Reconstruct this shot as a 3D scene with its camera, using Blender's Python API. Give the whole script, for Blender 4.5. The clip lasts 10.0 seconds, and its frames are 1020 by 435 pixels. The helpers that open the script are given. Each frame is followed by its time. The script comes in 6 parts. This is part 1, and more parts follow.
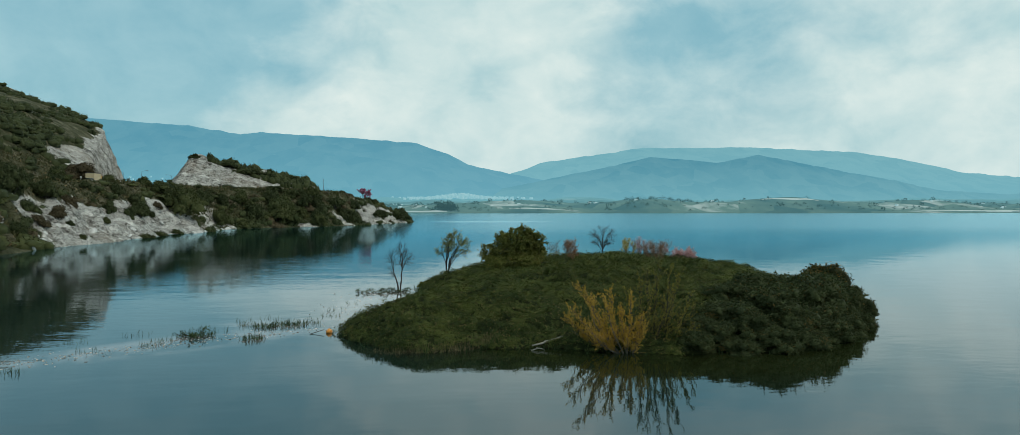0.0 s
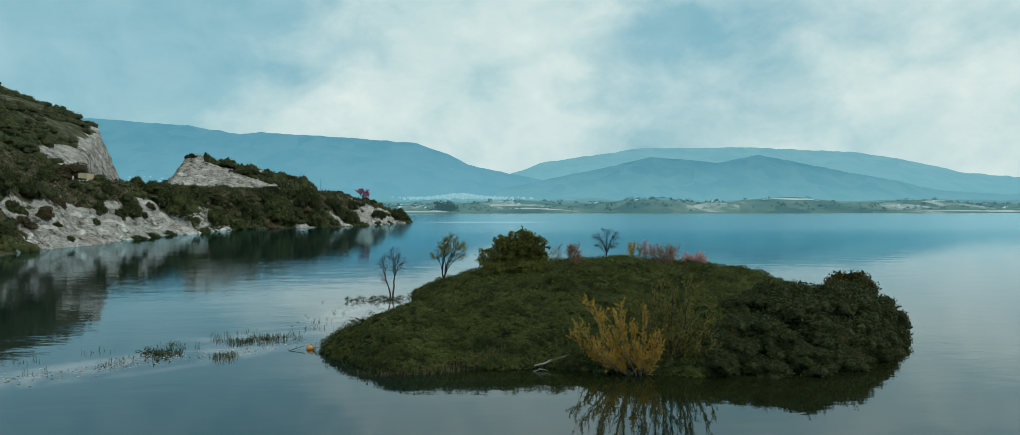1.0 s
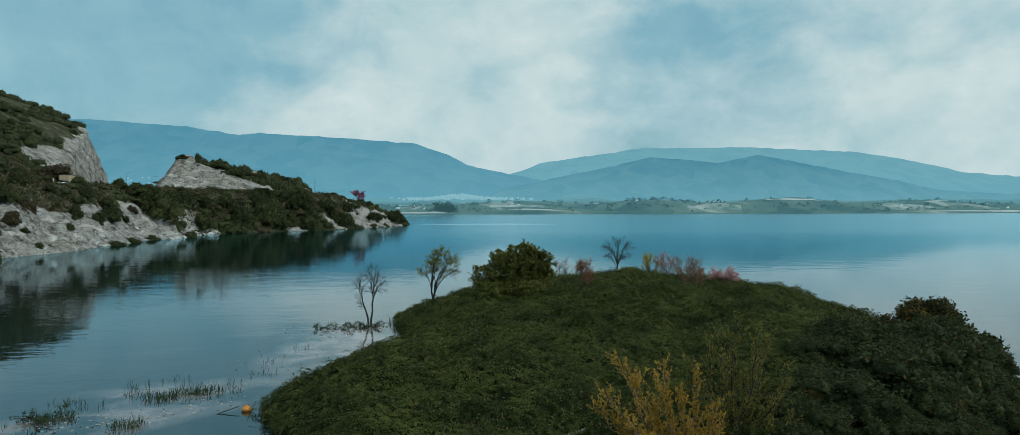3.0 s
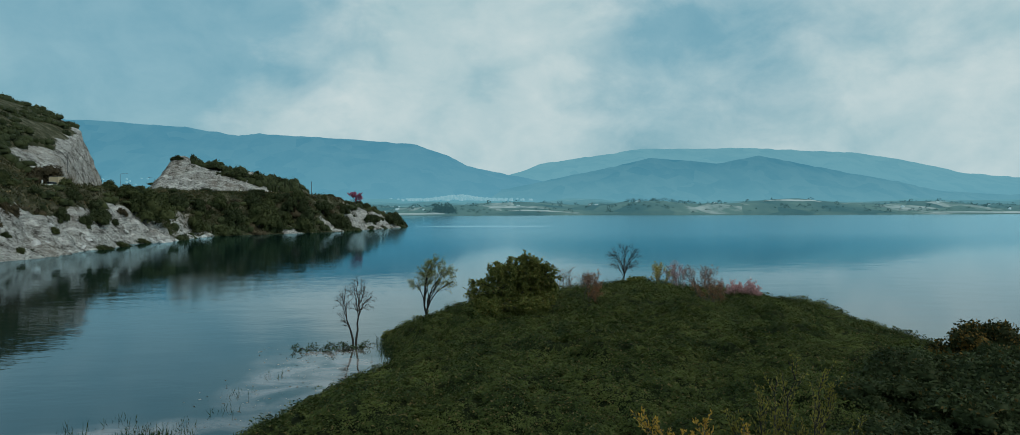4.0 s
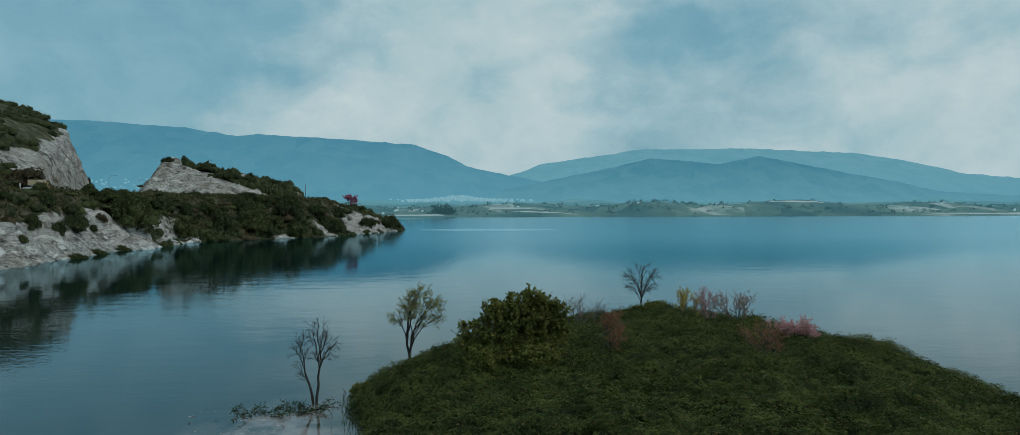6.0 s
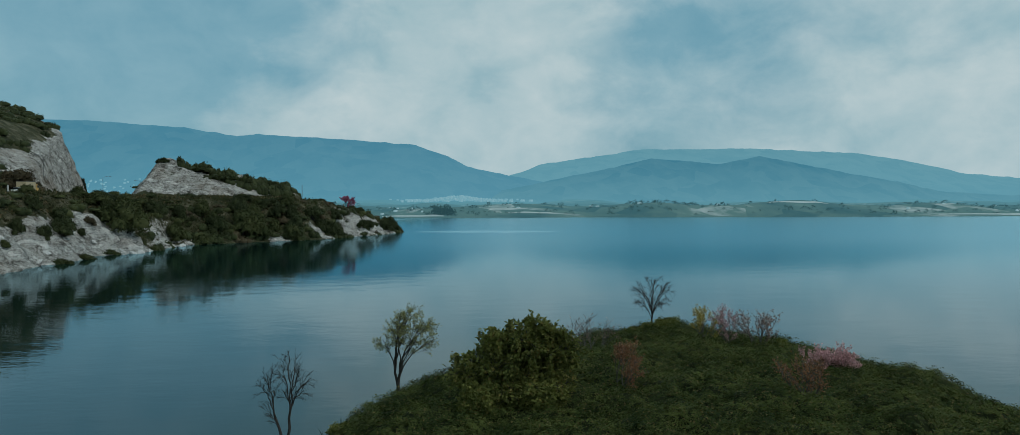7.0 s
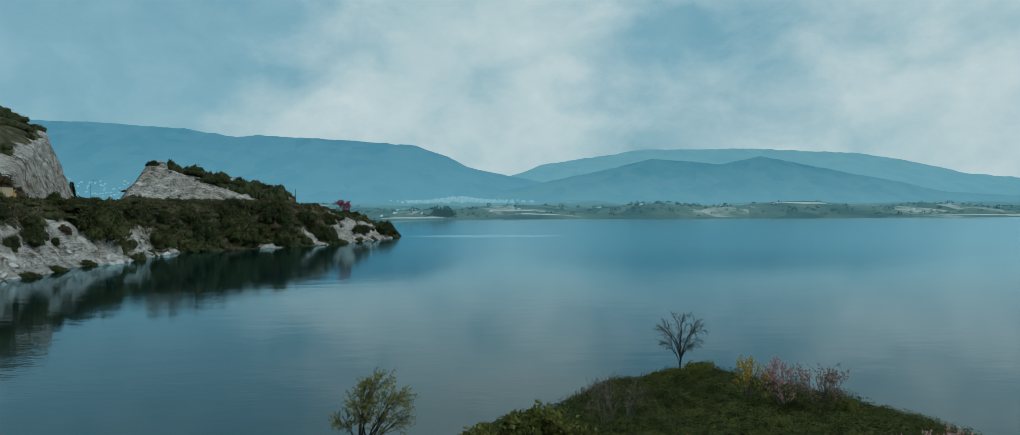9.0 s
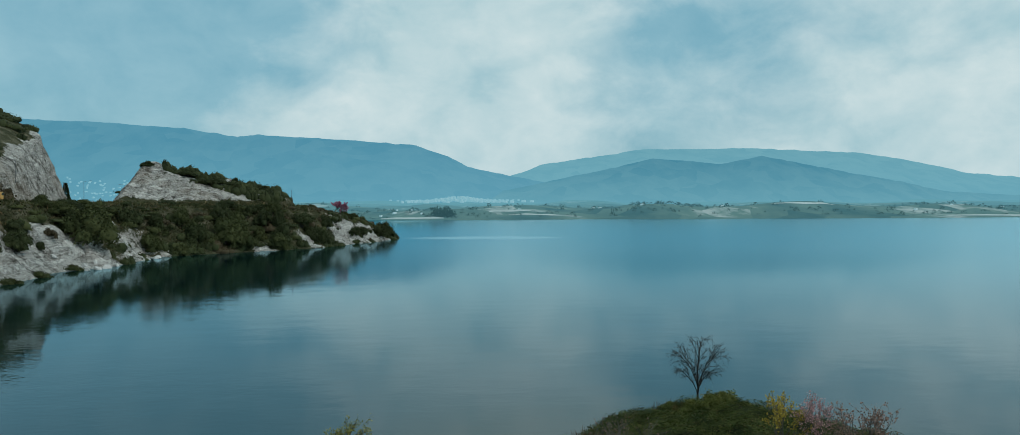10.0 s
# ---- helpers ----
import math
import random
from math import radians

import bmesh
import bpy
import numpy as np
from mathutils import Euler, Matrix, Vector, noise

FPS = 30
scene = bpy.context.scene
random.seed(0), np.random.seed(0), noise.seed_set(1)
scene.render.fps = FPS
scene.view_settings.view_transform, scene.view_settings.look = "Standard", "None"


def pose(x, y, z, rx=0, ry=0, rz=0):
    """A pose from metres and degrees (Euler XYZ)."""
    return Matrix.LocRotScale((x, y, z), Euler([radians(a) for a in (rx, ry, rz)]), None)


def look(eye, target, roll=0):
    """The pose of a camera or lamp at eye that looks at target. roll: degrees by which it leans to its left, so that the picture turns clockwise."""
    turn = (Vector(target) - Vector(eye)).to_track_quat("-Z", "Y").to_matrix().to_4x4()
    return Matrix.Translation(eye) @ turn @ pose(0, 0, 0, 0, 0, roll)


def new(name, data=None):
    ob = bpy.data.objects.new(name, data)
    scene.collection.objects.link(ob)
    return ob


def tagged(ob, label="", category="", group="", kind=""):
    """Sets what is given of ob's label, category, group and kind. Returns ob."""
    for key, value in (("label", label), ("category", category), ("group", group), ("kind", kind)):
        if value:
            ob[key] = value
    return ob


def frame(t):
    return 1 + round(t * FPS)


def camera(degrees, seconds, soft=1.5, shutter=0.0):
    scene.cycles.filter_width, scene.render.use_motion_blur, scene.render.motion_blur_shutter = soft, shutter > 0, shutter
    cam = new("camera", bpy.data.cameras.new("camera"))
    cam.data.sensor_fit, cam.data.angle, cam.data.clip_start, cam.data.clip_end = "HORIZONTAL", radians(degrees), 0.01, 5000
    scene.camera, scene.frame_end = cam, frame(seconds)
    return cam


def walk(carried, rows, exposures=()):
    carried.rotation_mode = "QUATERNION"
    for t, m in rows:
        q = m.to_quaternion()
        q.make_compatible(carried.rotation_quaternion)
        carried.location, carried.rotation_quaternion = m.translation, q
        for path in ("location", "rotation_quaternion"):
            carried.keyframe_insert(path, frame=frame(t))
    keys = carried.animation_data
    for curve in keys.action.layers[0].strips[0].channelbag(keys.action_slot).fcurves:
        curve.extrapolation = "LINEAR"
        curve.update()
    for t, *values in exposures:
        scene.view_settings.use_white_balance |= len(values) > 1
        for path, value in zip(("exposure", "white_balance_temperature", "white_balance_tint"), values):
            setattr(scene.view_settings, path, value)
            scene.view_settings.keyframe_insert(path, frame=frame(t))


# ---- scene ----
PATH = [
    (0, (-0.56, 1.601, 6.597), (-0.406, 3.595, 6.569), 0.0),
    (0.5, (-0.414, 3.278, 6.675), (-0.26, 5.272, 6.647), -0.0),
    (1, (-0.258, 5.141, 6.771), (-0.104, 7.134, 6.743), -0.0),
    (1.5, (-0.096, 7.133, 6.886), (0.059, 9.127, 6.858), -0.0),
    (2, (0.071, 9.213, 7.022), (0.226, 11.206, 6.994), -0.0),
    (2.5, (0.239, 11.344, 7.179), (0.395, 13.338, 7.152), -0.1),
    (3.25, (0.494, 14.585, 7.454), (0.649, 16.579, 7.427), -0.1),
    (4, (0.746, 17.832, 7.776), (0.902, 19.826, 7.751), -0.1),
    (4.5, (0.913, 19.987, 8.017), (1.069, 21.981, 7.992), -0.1),
    (5, (1.078, 22.133, 8.277), (1.234, 24.127, 8.252), -0.1),
    (5.5, (1.243, 24.272, 8.555), (1.399, 26.265, 8.531), -0.1),
    (6.25, (1.491, 27.477, 9.003), (1.647, 29.471, 8.979), -0.1),
    (7, (1.745, 30.701, 9.481), (1.901, 32.695, 9.457), -0.1),
    (7.5, (1.921, 32.872, 9.812), (2.077, 34.866, 9.789), -0.2),
    (8, (2.105, 35.066, 10.151), (2.261, 37.059, 10.128), -0.2),
    (8.5, (2.301, 37.285, 10.494), (2.456, 39.279, 10.471), -0.2),
    (9, (2.512, 39.529, 10.837), (2.666, 41.523, 10.814), -0.2),
    (9.5, (2.742, 41.792, 11.177), (2.895, 43.786, 11.154), -0.2),
    (10, (2.994, 44.062, 11.511), (3.147, 46.056, 11.487), -0.2),
]
cam = camera(70.0, 10.0, soft=0.6)
# ---------------------------------------------------------------- sky and sun
EXPOSURES = [(0.0, 0.21, 6750, 10), (1.5, 0.16, 6650, 10), (2.5, 0.08, 6500, 10), (4.5, -0.17, 6320, 10), (5.5, -0.21, 6260, 10), (7.5, -0.30, 6220, 10), (9.0, -0.17, 6240, 10), (10.0, 0.02, 6330, 10)]
walk(cam, [(t, look(eye, target, roll)) for t, eye, target, roll in PATH], EXPOSURES)

SUN_ELEVATION, SUN_AZIMUTH = 48.0, 118.0     # degrees; azimuth from +y towards +x

world = bpy.data.worlds.new("overcast_sky")
scene.world = world
world.use_nodes = True
wn, wl = world.node_tree.nodes, world.node_tree.links
wn.clear()


def wnode(kind, **values):
    n = wn.new(kind)
    for k, v in values.items():
        n.inputs[k].default_value = v
    return n


def wmath(op, a, b, clamp=False):
    n = wn.new("ShaderNodeMath")
    n.operation, n.use_clamp = op, clamp
    for i, v in enumerate((a, b)):
        if isinstance(v, (int, float)):
            n.inputs[i].default_value = v
        else:
            wl.new(v, n.inputs[i])
    return n.outputs[0]


def wmix(fac, a, b):
    n = wn.new("ShaderNodeMix")
    n.data_type = "RGBA"
    for i, v in ((0, fac), (6, a), (7, b)):
        if isinstance(v, (int, float, tuple)):
            n.inputs[i].default_value = v
        else:
            wl.new(v, n.inputs[i])
    return n.outputs[2]


coord = wn.new("ShaderNodeTexCoord").outputs["Generated"]
split = wn.new("ShaderNodeSeparateXYZ")
wl.new(coord, split.inputs[0])
up = wmath("MAXIMUM", split.outputs[2], 0.0)
# soft heaped cloud: wide lumps, smaller puffs on them
spread_out = wn.new("ShaderNodeMapping")
spread_out.inputs["Scale"].default_value = (1.0, 1.0, 1.5)
wl.new(coord, spread_out.inputs["Vector"])
big = wnode("ShaderNodeTexNoise", Scale=3.3, Detail=7.0, Roughness=0.52, Distortion=0.15)
fine = wnode("ShaderNodeTexNoise", Scale=8.5, Detail=9.0, Roughness=0.58, Distortion=0.25)
puff = wnode("ShaderNodeTexNoise", Scale=12.0, Detail=8.0, Roughness=0.55, Distortion=0.3)
for tex in (big, fine, puff):
    wl.new(spread_out.outputs[0], tex.inputs["Vector"])
warp = wmath("ADD", wmath("MULTIPLY", big.outputs[0], 0.52), wmath("MULTIPLY", fine.outputs[0], 0.48))


def gap(direction, spread, amount):
    """An opening (amount below zero) or a thick bank in the cloud sheet round a direction."""
    d = wn.new("ShaderNodeVectorMath")
    d.operation = "DOT_PRODUCT"
    d.inputs[1].default_value = Vector(direction).normalized()
    wl.new(coord, d.inputs[0])
    m = wn.new("ShaderNodeMapRange")
    m.interpolation_type = "SMOOTHSTEP"
    m.inputs[1].default_value, m.inputs[2].default_value = math.cos(spread), 1.0
    m.inputs[3].default_value, m.inputs[4].default_value = 0.0, amount
    wl.new(d.outputs["Value"], m.inputs[0])
    return m.outputs[0]


cover = wmath("ADD", wmath("MULTIPLY", wmath("SUBTRACT", warp, 0.5), 3.1), 0.66)
for direction, spread, amount in (
        ((-0.48, 0.865, 0.14), 0.24, -0.60), ((-0.48, 0.80, 0.36), 0.50, -0.95), ((-0.38, 0.915, 0.125), 0.16, -0.40), ((-0.20, 0.975, 0.235), 0.10, -0.15),
        ((0.30, 0.935, 0.15), 0.17, -0.33), ((0.20, 0.965, 0.17), 0.13, -0.18), ((0.36, 0.90, 0.25), 0.20, -0.22),
        ((-0.13, 0.975, 0.15), 0.18, 0.26), ((0.054, 0.977, 0.190), 0.24, 0.48), ((0.030, 0.997, 0.074), 0.12, 0.28),
        ((-0.31, 0.94, 0.112), 0.05, 0.30), ((-0.23, 0.955, 0.10), 0.07, 0.32),
        ((0.572, 0.802, 0.172), 0.24, 0.26), ((0.62, 0.77, 0.10), 0.16, 0.20)):
    cover = wmath("ADD", cover, gap(direction, spread, amount * 0.9))
cover = wmath("MULTIPLY", cover, 1.0, clamp=True)

nishita = wn.new("ShaderNodeTexSky")
nishita.sky_type, nishita.sun_disc = "NISHITA", False
nishita.sun_elevation, nishita.sun_rotation = radians(SUN_ELEVATION), radians(SUN_AZIMUTH)
nishita.air_density, nishita.dust_density = 1.0, 2.0
clear = wn.new("ShaderNodeVectorMath")
clear.operation = "MULTIPLY"
wl.new(nishita.outputs[0], clear.inputs[0])
clear.inputs[1].default_value = (0.075, 0.075, 0.075)
thin_cloud = wmix(wmath("MULTIPLY", wmath("SUBTRACT", fine.outputs[0], 0.3), 2.2, clamp=True), (0.20, 0.455, 0.545, 1), (0.36, 0.605, 0.665, 1))
veil = wmix(0.78, clear.outputs[0], thin_cloud)     # thin cloud over the blue
lit = wmath("MULTIPLY", wmath("SUBTRACT", wmath("ADD", wmath("MULTIPLY", puff.outputs[0], 0.6), wmath("MULTIPLY", fine.outputs[0], 0.4)), 0.34), 3.0, clamp=True)
cloud = wmix(lit, (0.40, 0.58, 0.615, 1), (0.62, 0.73, 0.725, 1))
sky = wmix(cover, veil, cloud)
back = wn.new("ShaderNodeBackground")
wl.new(sky, back.inputs["Color"])
back.inputs["Strength"].default_value = 1.0
wl.new(back.outputs[0], wn.new("ShaderNodeOutputWorld").inputs["Surface"])

sun = new("sun", bpy.data.lights.new("sun", "SUN"))
sun.data.energy, sun.data.angle, sun.data.color = 1.1, radians(14), (1.0, 0.95, 0.87)
a, e = radians(SUN_AZIMUTH), radians(SUN_ELEVATION)
sun_from = Vector((math.sin(a) * math.cos(e), math.cos(a) * math.cos(e), math.sin(e)))
sun.matrix_world = look(sun_from * 200, (0, 0, 0))


# ---------------------------------------------------------------- small tools
rng = np.random.default_rng(7)


def lattice(ix, iy, seed):
    n = (ix * 374761393 + iy * 668265263 + seed * 974634777) & 0x7FFFFFFF
    n = ((n ^ (n >> 13)) * 1274126177) & 0x7FFFFFFF
    return ((n ^ (n >> 16)) & 0xFFFF) / 65535.0


def value_noise(x, y, seed=0):
    x, y = np.asarray(x, float), np.asarray(y, float)
    ix, iy = np.floor(x).astype(np.int64), np.floor(y).astype(np.int64)
    fx, fy = x - ix, y - iy
    fx, fy = fx * fx * (3 - 2 * fx), fy * fy * (3 - 2 * fy)
    top = lattice(ix, iy, seed) * (1 - fx) + lattice(ix + 1, iy, seed) * fx
    low = lattice(ix, iy + 1, seed) * (1 - fx) + lattice(ix + 1, iy + 1, seed) * fx
    return top * (1 - fy) + low * fy


def fbm(x, y, octaves=4, seed=0, gain=0.5):
    """Fractal noise in -1..1."""
    total, amp, norm = 0.0, 1.0, 0.0
    for k in range(octaves):
        total = total + amp * (2 * value_noise(x * 2**k + 17.3 * k, y * 2**k - 9.1 * k, seed + k) - 1)
        norm, amp = norm + amp, amp * gain
    return total / norm


def ridged(x, y, octaves=4, seed=0):
    total, amp, norm = 0.0, 1.0, 0.0
    for k in range(octaves):
        total = total + amp * (1 - np.abs(2 * value_noise(x * 2**k, y * 2**k, seed + k) - 1) * 2)
        norm, amp = norm + amp, amp * 0.5
    return total / norm


def smooth(v):
    v = np.clip(v, 0, 1)
    return v * v * (3 - 2 * v)


def shore_distance(x, y, outline):
    """Metres to a closed outline, above zero inside it."""
    x, y = np.asarray(x, float), np.asarray(y, float)
    best, inside = np.full(x.shape, 1e9), np.zeros(x.shape, bool)
    for (ax, ay), (bx, by) in zip(outline, outline[1:] + outline[:1]):
        dx, dy = bx - ax, by - ay
        t = np.clip(((x - ax) * dx + (y - ay) * dy) / (dx * dx + dy * dy), 0, 1)
        best = np.minimum(best, np.hypot(x - ax - t * dx, y - ay - t * dy))
        if ay != by:
            inside ^= ((ay > y) != (by > y)) & (x < ax + (y - ay) * dx / dy)
    return np.where(inside, best, -best)


def mesh_from(name, verts, faces, material, shade=True):
    """A mesh from arrays of corners and of faces with equally many corners each."""
    verts, faces = np.ascontiguousarray(verts, np.float32), np.ascontiguousarray(faces, np.int32)
    me = bpy.data.meshes.new(name)
    n, k = faces.shape
    me.vertices.add(len(verts))
    me.vertices.foreach_set("co", verts.ravel())
    me.loops.add(n * k)
    me.loops.foreach_set("vertex_index", faces.ravel())
    me.polygons.add(n)
    me.polygons.foreach_set("loop_start", np.arange(0, n * k, k, dtype=np.int32))
    me.update(calc_edges=True)
    if shade:
        me.polygons.foreach_set("use_smooth", np.ones(n, bool))
    me.materials.append(material)
    return me


def part(name, me, parent, label="", kind=""):
    ob = new(name, me)
    ob.parent = parent
    return tagged(ob, label, kind=kind)


def thing(name, place, label, category, group="", kind="", turn=0.0):
    ob = new(name)
    ob.matrix_basis = pose(*place, 0, 0, turn)
    ob.empty_display_size = 0.3
    return tagged(ob, label, category, group, kind)


def grid_mesh(name, xs, ys, height, material):
    gx, gy = np.meshgrid(xs, ys)
    verts = np.stack([gx.ravel(), gy.ravel(), height(gx, gy).ravel()], 1)
    i = np.arange(len(ys) - 1)[:, None] * len(xs) + np.arange(len(xs) - 1)[None]
    faces = np.stack([i, i + 1, i + 1 + len(xs), i + len(xs)], -1).reshape(-1, 4)
    return mesh_from(name, verts, faces, material)


def unit(v):
    return v / np.maximum(np.linalg.norm(v, axis=-1, keepdims=True), 1e-9)


def blades(base, along, size, width, r, fold=0.25, facing=None):
    """Pointed leaves: each a folded diamond from base along its own direction, turned any way or towards facing."""
    n = len(base)
    along = unit(along)
    side = unit(np.cross(along, r.normal(size=(n, 3)) if facing is None else facing))
    lift = np.cross(side, along)
    size, width = np.broadcast_to(size, n)[:, None], np.broadcast_to(width, n)[:, None]
    mid = base + along * size * 0.45 + lift * width * fold
    verts = np.stack([base, mid - side * width * 0.5, base + along * size, mid + side * width * 0.5], 1).reshape(-1, 3)
    faces = np.arange(4 * n).reshape(n, 4)
    return verts, faces


def box_mesh(name, size, place, mat, bevel=0.05):
    bm = bmesh.new()
    bmesh.ops.create_cube(bm, size=1.0)
    bmesh.ops.scale(bm, vec=size, verts=bm.verts)
    if bevel:
        bmesh.ops.bevel(bm, geom=bm.edges[:], offset=bevel, segments=2, affect="EDGES")
    bmesh.ops.translate(bm, vec=place, verts=bm.verts)
    me = bpy.data.meshes.new(name)
    bm.to_mesh(me)
    bm.free()
    me.materials.append(mat)
    return me


def lumps(d, phase):
    """How far a leafy mass bulges in each direction d."""
    turn = np.arctan2(d[..., 1], d[..., 0])
    return 1 + 0.17 * np.sin(3 * turn + phase) + 0.13 * np.sin(5 * d[..., 2] + 4 * turn + 2 * phase) + 0.09 * np.sin(9 * d[..., 2] - 7 * turn + 3 * phase)


def domes(places, sizes, phase, around=14, rings=6, low=-0.35):
    """Closed lumpy mounds, the dense inside of leafy masses."""
    m = len(places)
    up = np.linspace(low, 1.0, rings)
    turn = np.linspace(0, 2 * math.pi, around, endpoint=False)
    uu, tt = np.meshgrid(up, turn, indexing="ij")
    flat = np.sqrt(np.maximum(1 - uu ** 2, 0))
    d = np.stack([flat * np.cos(tt), flat * np.sin(tt), uu], -1).reshape(1, -1, 3)
    verts = np.asarray(places)[:, None] + d * lumps(d, np.asarray(phase)[:, None])[..., None] * np.asarray(sizes)[:, None]
    i = np.arange(rings - 1)[:, None] * around + np.arange(around)[None]
    j = np.arange(rings - 1)[:, None] * around + (np.arange(around)[None] + 1) % around
    f = np.stack([i, j, j + around, i + around], -1).reshape(1, -1, 4) + (np.arange(m) * around * rings)[:, None, None]
    return verts.reshape(-1, 3), f.reshape(-1, 4)


# ---------------------------------------------------------------- materials
def material(name):
    m = bpy.data.materials.new(name)
    m.use_nodes = True
    m.node_tree.nodes.clear()
    return m, m.node_tree.nodes, m.node_tree.links


def mnode(nodes, kind, **values):
    n = nodes.new(kind)
    for k, v in values.items():
        n.inputs[k].default_value = v
    return n


def ramp(nodes, links, source, stops):
    n = nodes.new("ShaderNodeValToRGB")
    while len(n.color_ramp.elements) < len(stops):
        n.color_ramp.elements.new(0.5)
    for el, (at, colour) in zip(n.color_ramp.elements, stops):
        el.position = at
        el.color = (*colour, 1) if len(colour) == 3 else colour
    links.new(source, n.inputs[0])
    return n.outputs[0]


def mix(nodes, links, fac, a, b, blend="MIX"):
    n = nodes.new("ShaderNodeMix")
    n.data_type, n.blend_type = "RGBA", blend
    for i, v in ((0, fac), (6, a), (7, b)):
        if isinstance(v, (int, float)):
            n.inputs[i].default_value = v
        elif isinstance(v, tuple):
            n.inputs[i].default_value = (*v, 1)
        else:
            links.new(v, n.inputs[i])
    return n.outputs[2]


def math_node(nodes, links, op, a, b=0.0, clamp=False):
    n = nodes.new("ShaderNodeMath")
    n.operation, n.use_clamp = op, clamp
    for i, v in enumerate((a, b)):
        if isinstance(v, (int, float)):
            n.inputs[i].default_value = v
        else:
            links.new(v, n.inputs[i])
    return n.outputs[0]


def leaf_material(name, dark, light, tip=None, share=0.0, glow_through=0.25, patch=0.6, clumpy=1.3, single=0.55):
    """Foliage: every leaf has its own shade, over broad patches of lighter and darker growth."""
    m, nodes, links = material(name)
    geo = nodes.new("ShaderNodeNewGeometry")
    pos = nodes.new("ShaderNodeTexCoord")
    broad = mnode(nodes, "ShaderNodeTexNoise", Scale=patch, Detail=4.0)
    links.new(pos.outputs["Object"], broad.inputs["Vector"])
    own = math_node(nodes, links, "ADD", math_node(nodes, links, "MULTIPLY", geo.outputs["Random Per Island"], single),
                    math_node(nodes, links, "MULTIPLY", math_node(nodes, links, "SUBTRACT", broad.outputs[0], 0.47 - (0.47 - single / 2) / clumpy), clumpy), clamp=True)
    colour = mix(nodes, links, own, dark, light)
    if tip:
        rare = math_node(nodes, links, "GREATER_THAN", geo.outputs["Random Per Island"], 1.0 - share)
        colour = mix(nodes, links, rare, colour, tip)
    body = mnode(nodes, "ShaderNodeBsdfPrincipled", Roughness=0.6)
    body.inputs["Specular IOR Level"].default_value = 0.08
    links.new(colour, body.inputs["Base Color"])
    thin = nodes.new("ShaderNodeBsdfTranslucent")
    links.new(colour, thin.inputs["Color"])
    both = mnode(nodes, "ShaderNodeMixShader", Fac=glow_through)
    links.new(body.outputs[0], both.inputs[1])
    links.new(thin.outputs[0], both.inputs[2])
    links.new(both.outputs[0], nodes.new("ShaderNodeOutputMaterial").inputs["Surface"])
    return m


def plain_material(name, dark, light, scale, roughness=0.8, bump=0.0, metallic=0.0, gloss=0.4):
    """A surface with grain at two scales."""
    m, nodes, links = material(name)
    pos = nodes.new("ShaderNodeTexCoord")
    wide = mnode(nodes, "ShaderNodeTexNoise", Scale=scale, Detail=6.0, Roughness=0.6)
    grain = mnode(nodes, "ShaderNodeTexNoise", Scale=scale * 7, Detail=3.0)
    for n in (wide, grain):
        links.new(pos.outputs["Object"], n.inputs["Vector"])
    fac = math_node(nodes, links, "ADD", math_node(nodes, links, "MULTIPLY", wide.outputs[0], 0.75),
                    math_node(nodes, links, "MULTIPLY", grain.outputs[0], 0.25))
    body = mnode(nodes, "ShaderNodeBsdfPrincipled", Roughness=roughness, Metallic=metallic)
    body.inputs["Specular IOR Level"].default_value = gloss
    links.new(ramp(nodes, links, fac, ((0.3, dark), (0.7, light))), body.inputs["Base Color"])
    if bump:
        b = mnode(nodes, "ShaderNodeBump", Strength=0.6, Distance=bump)
        links.new(fac, b.inputs["Height"])
        links.new(b.outputs[0], body.inputs["Normal"])
    links.new(body.outputs[0], nodes.new("ShaderNodeOutputMaterial").inputs["Surface"])
    return m


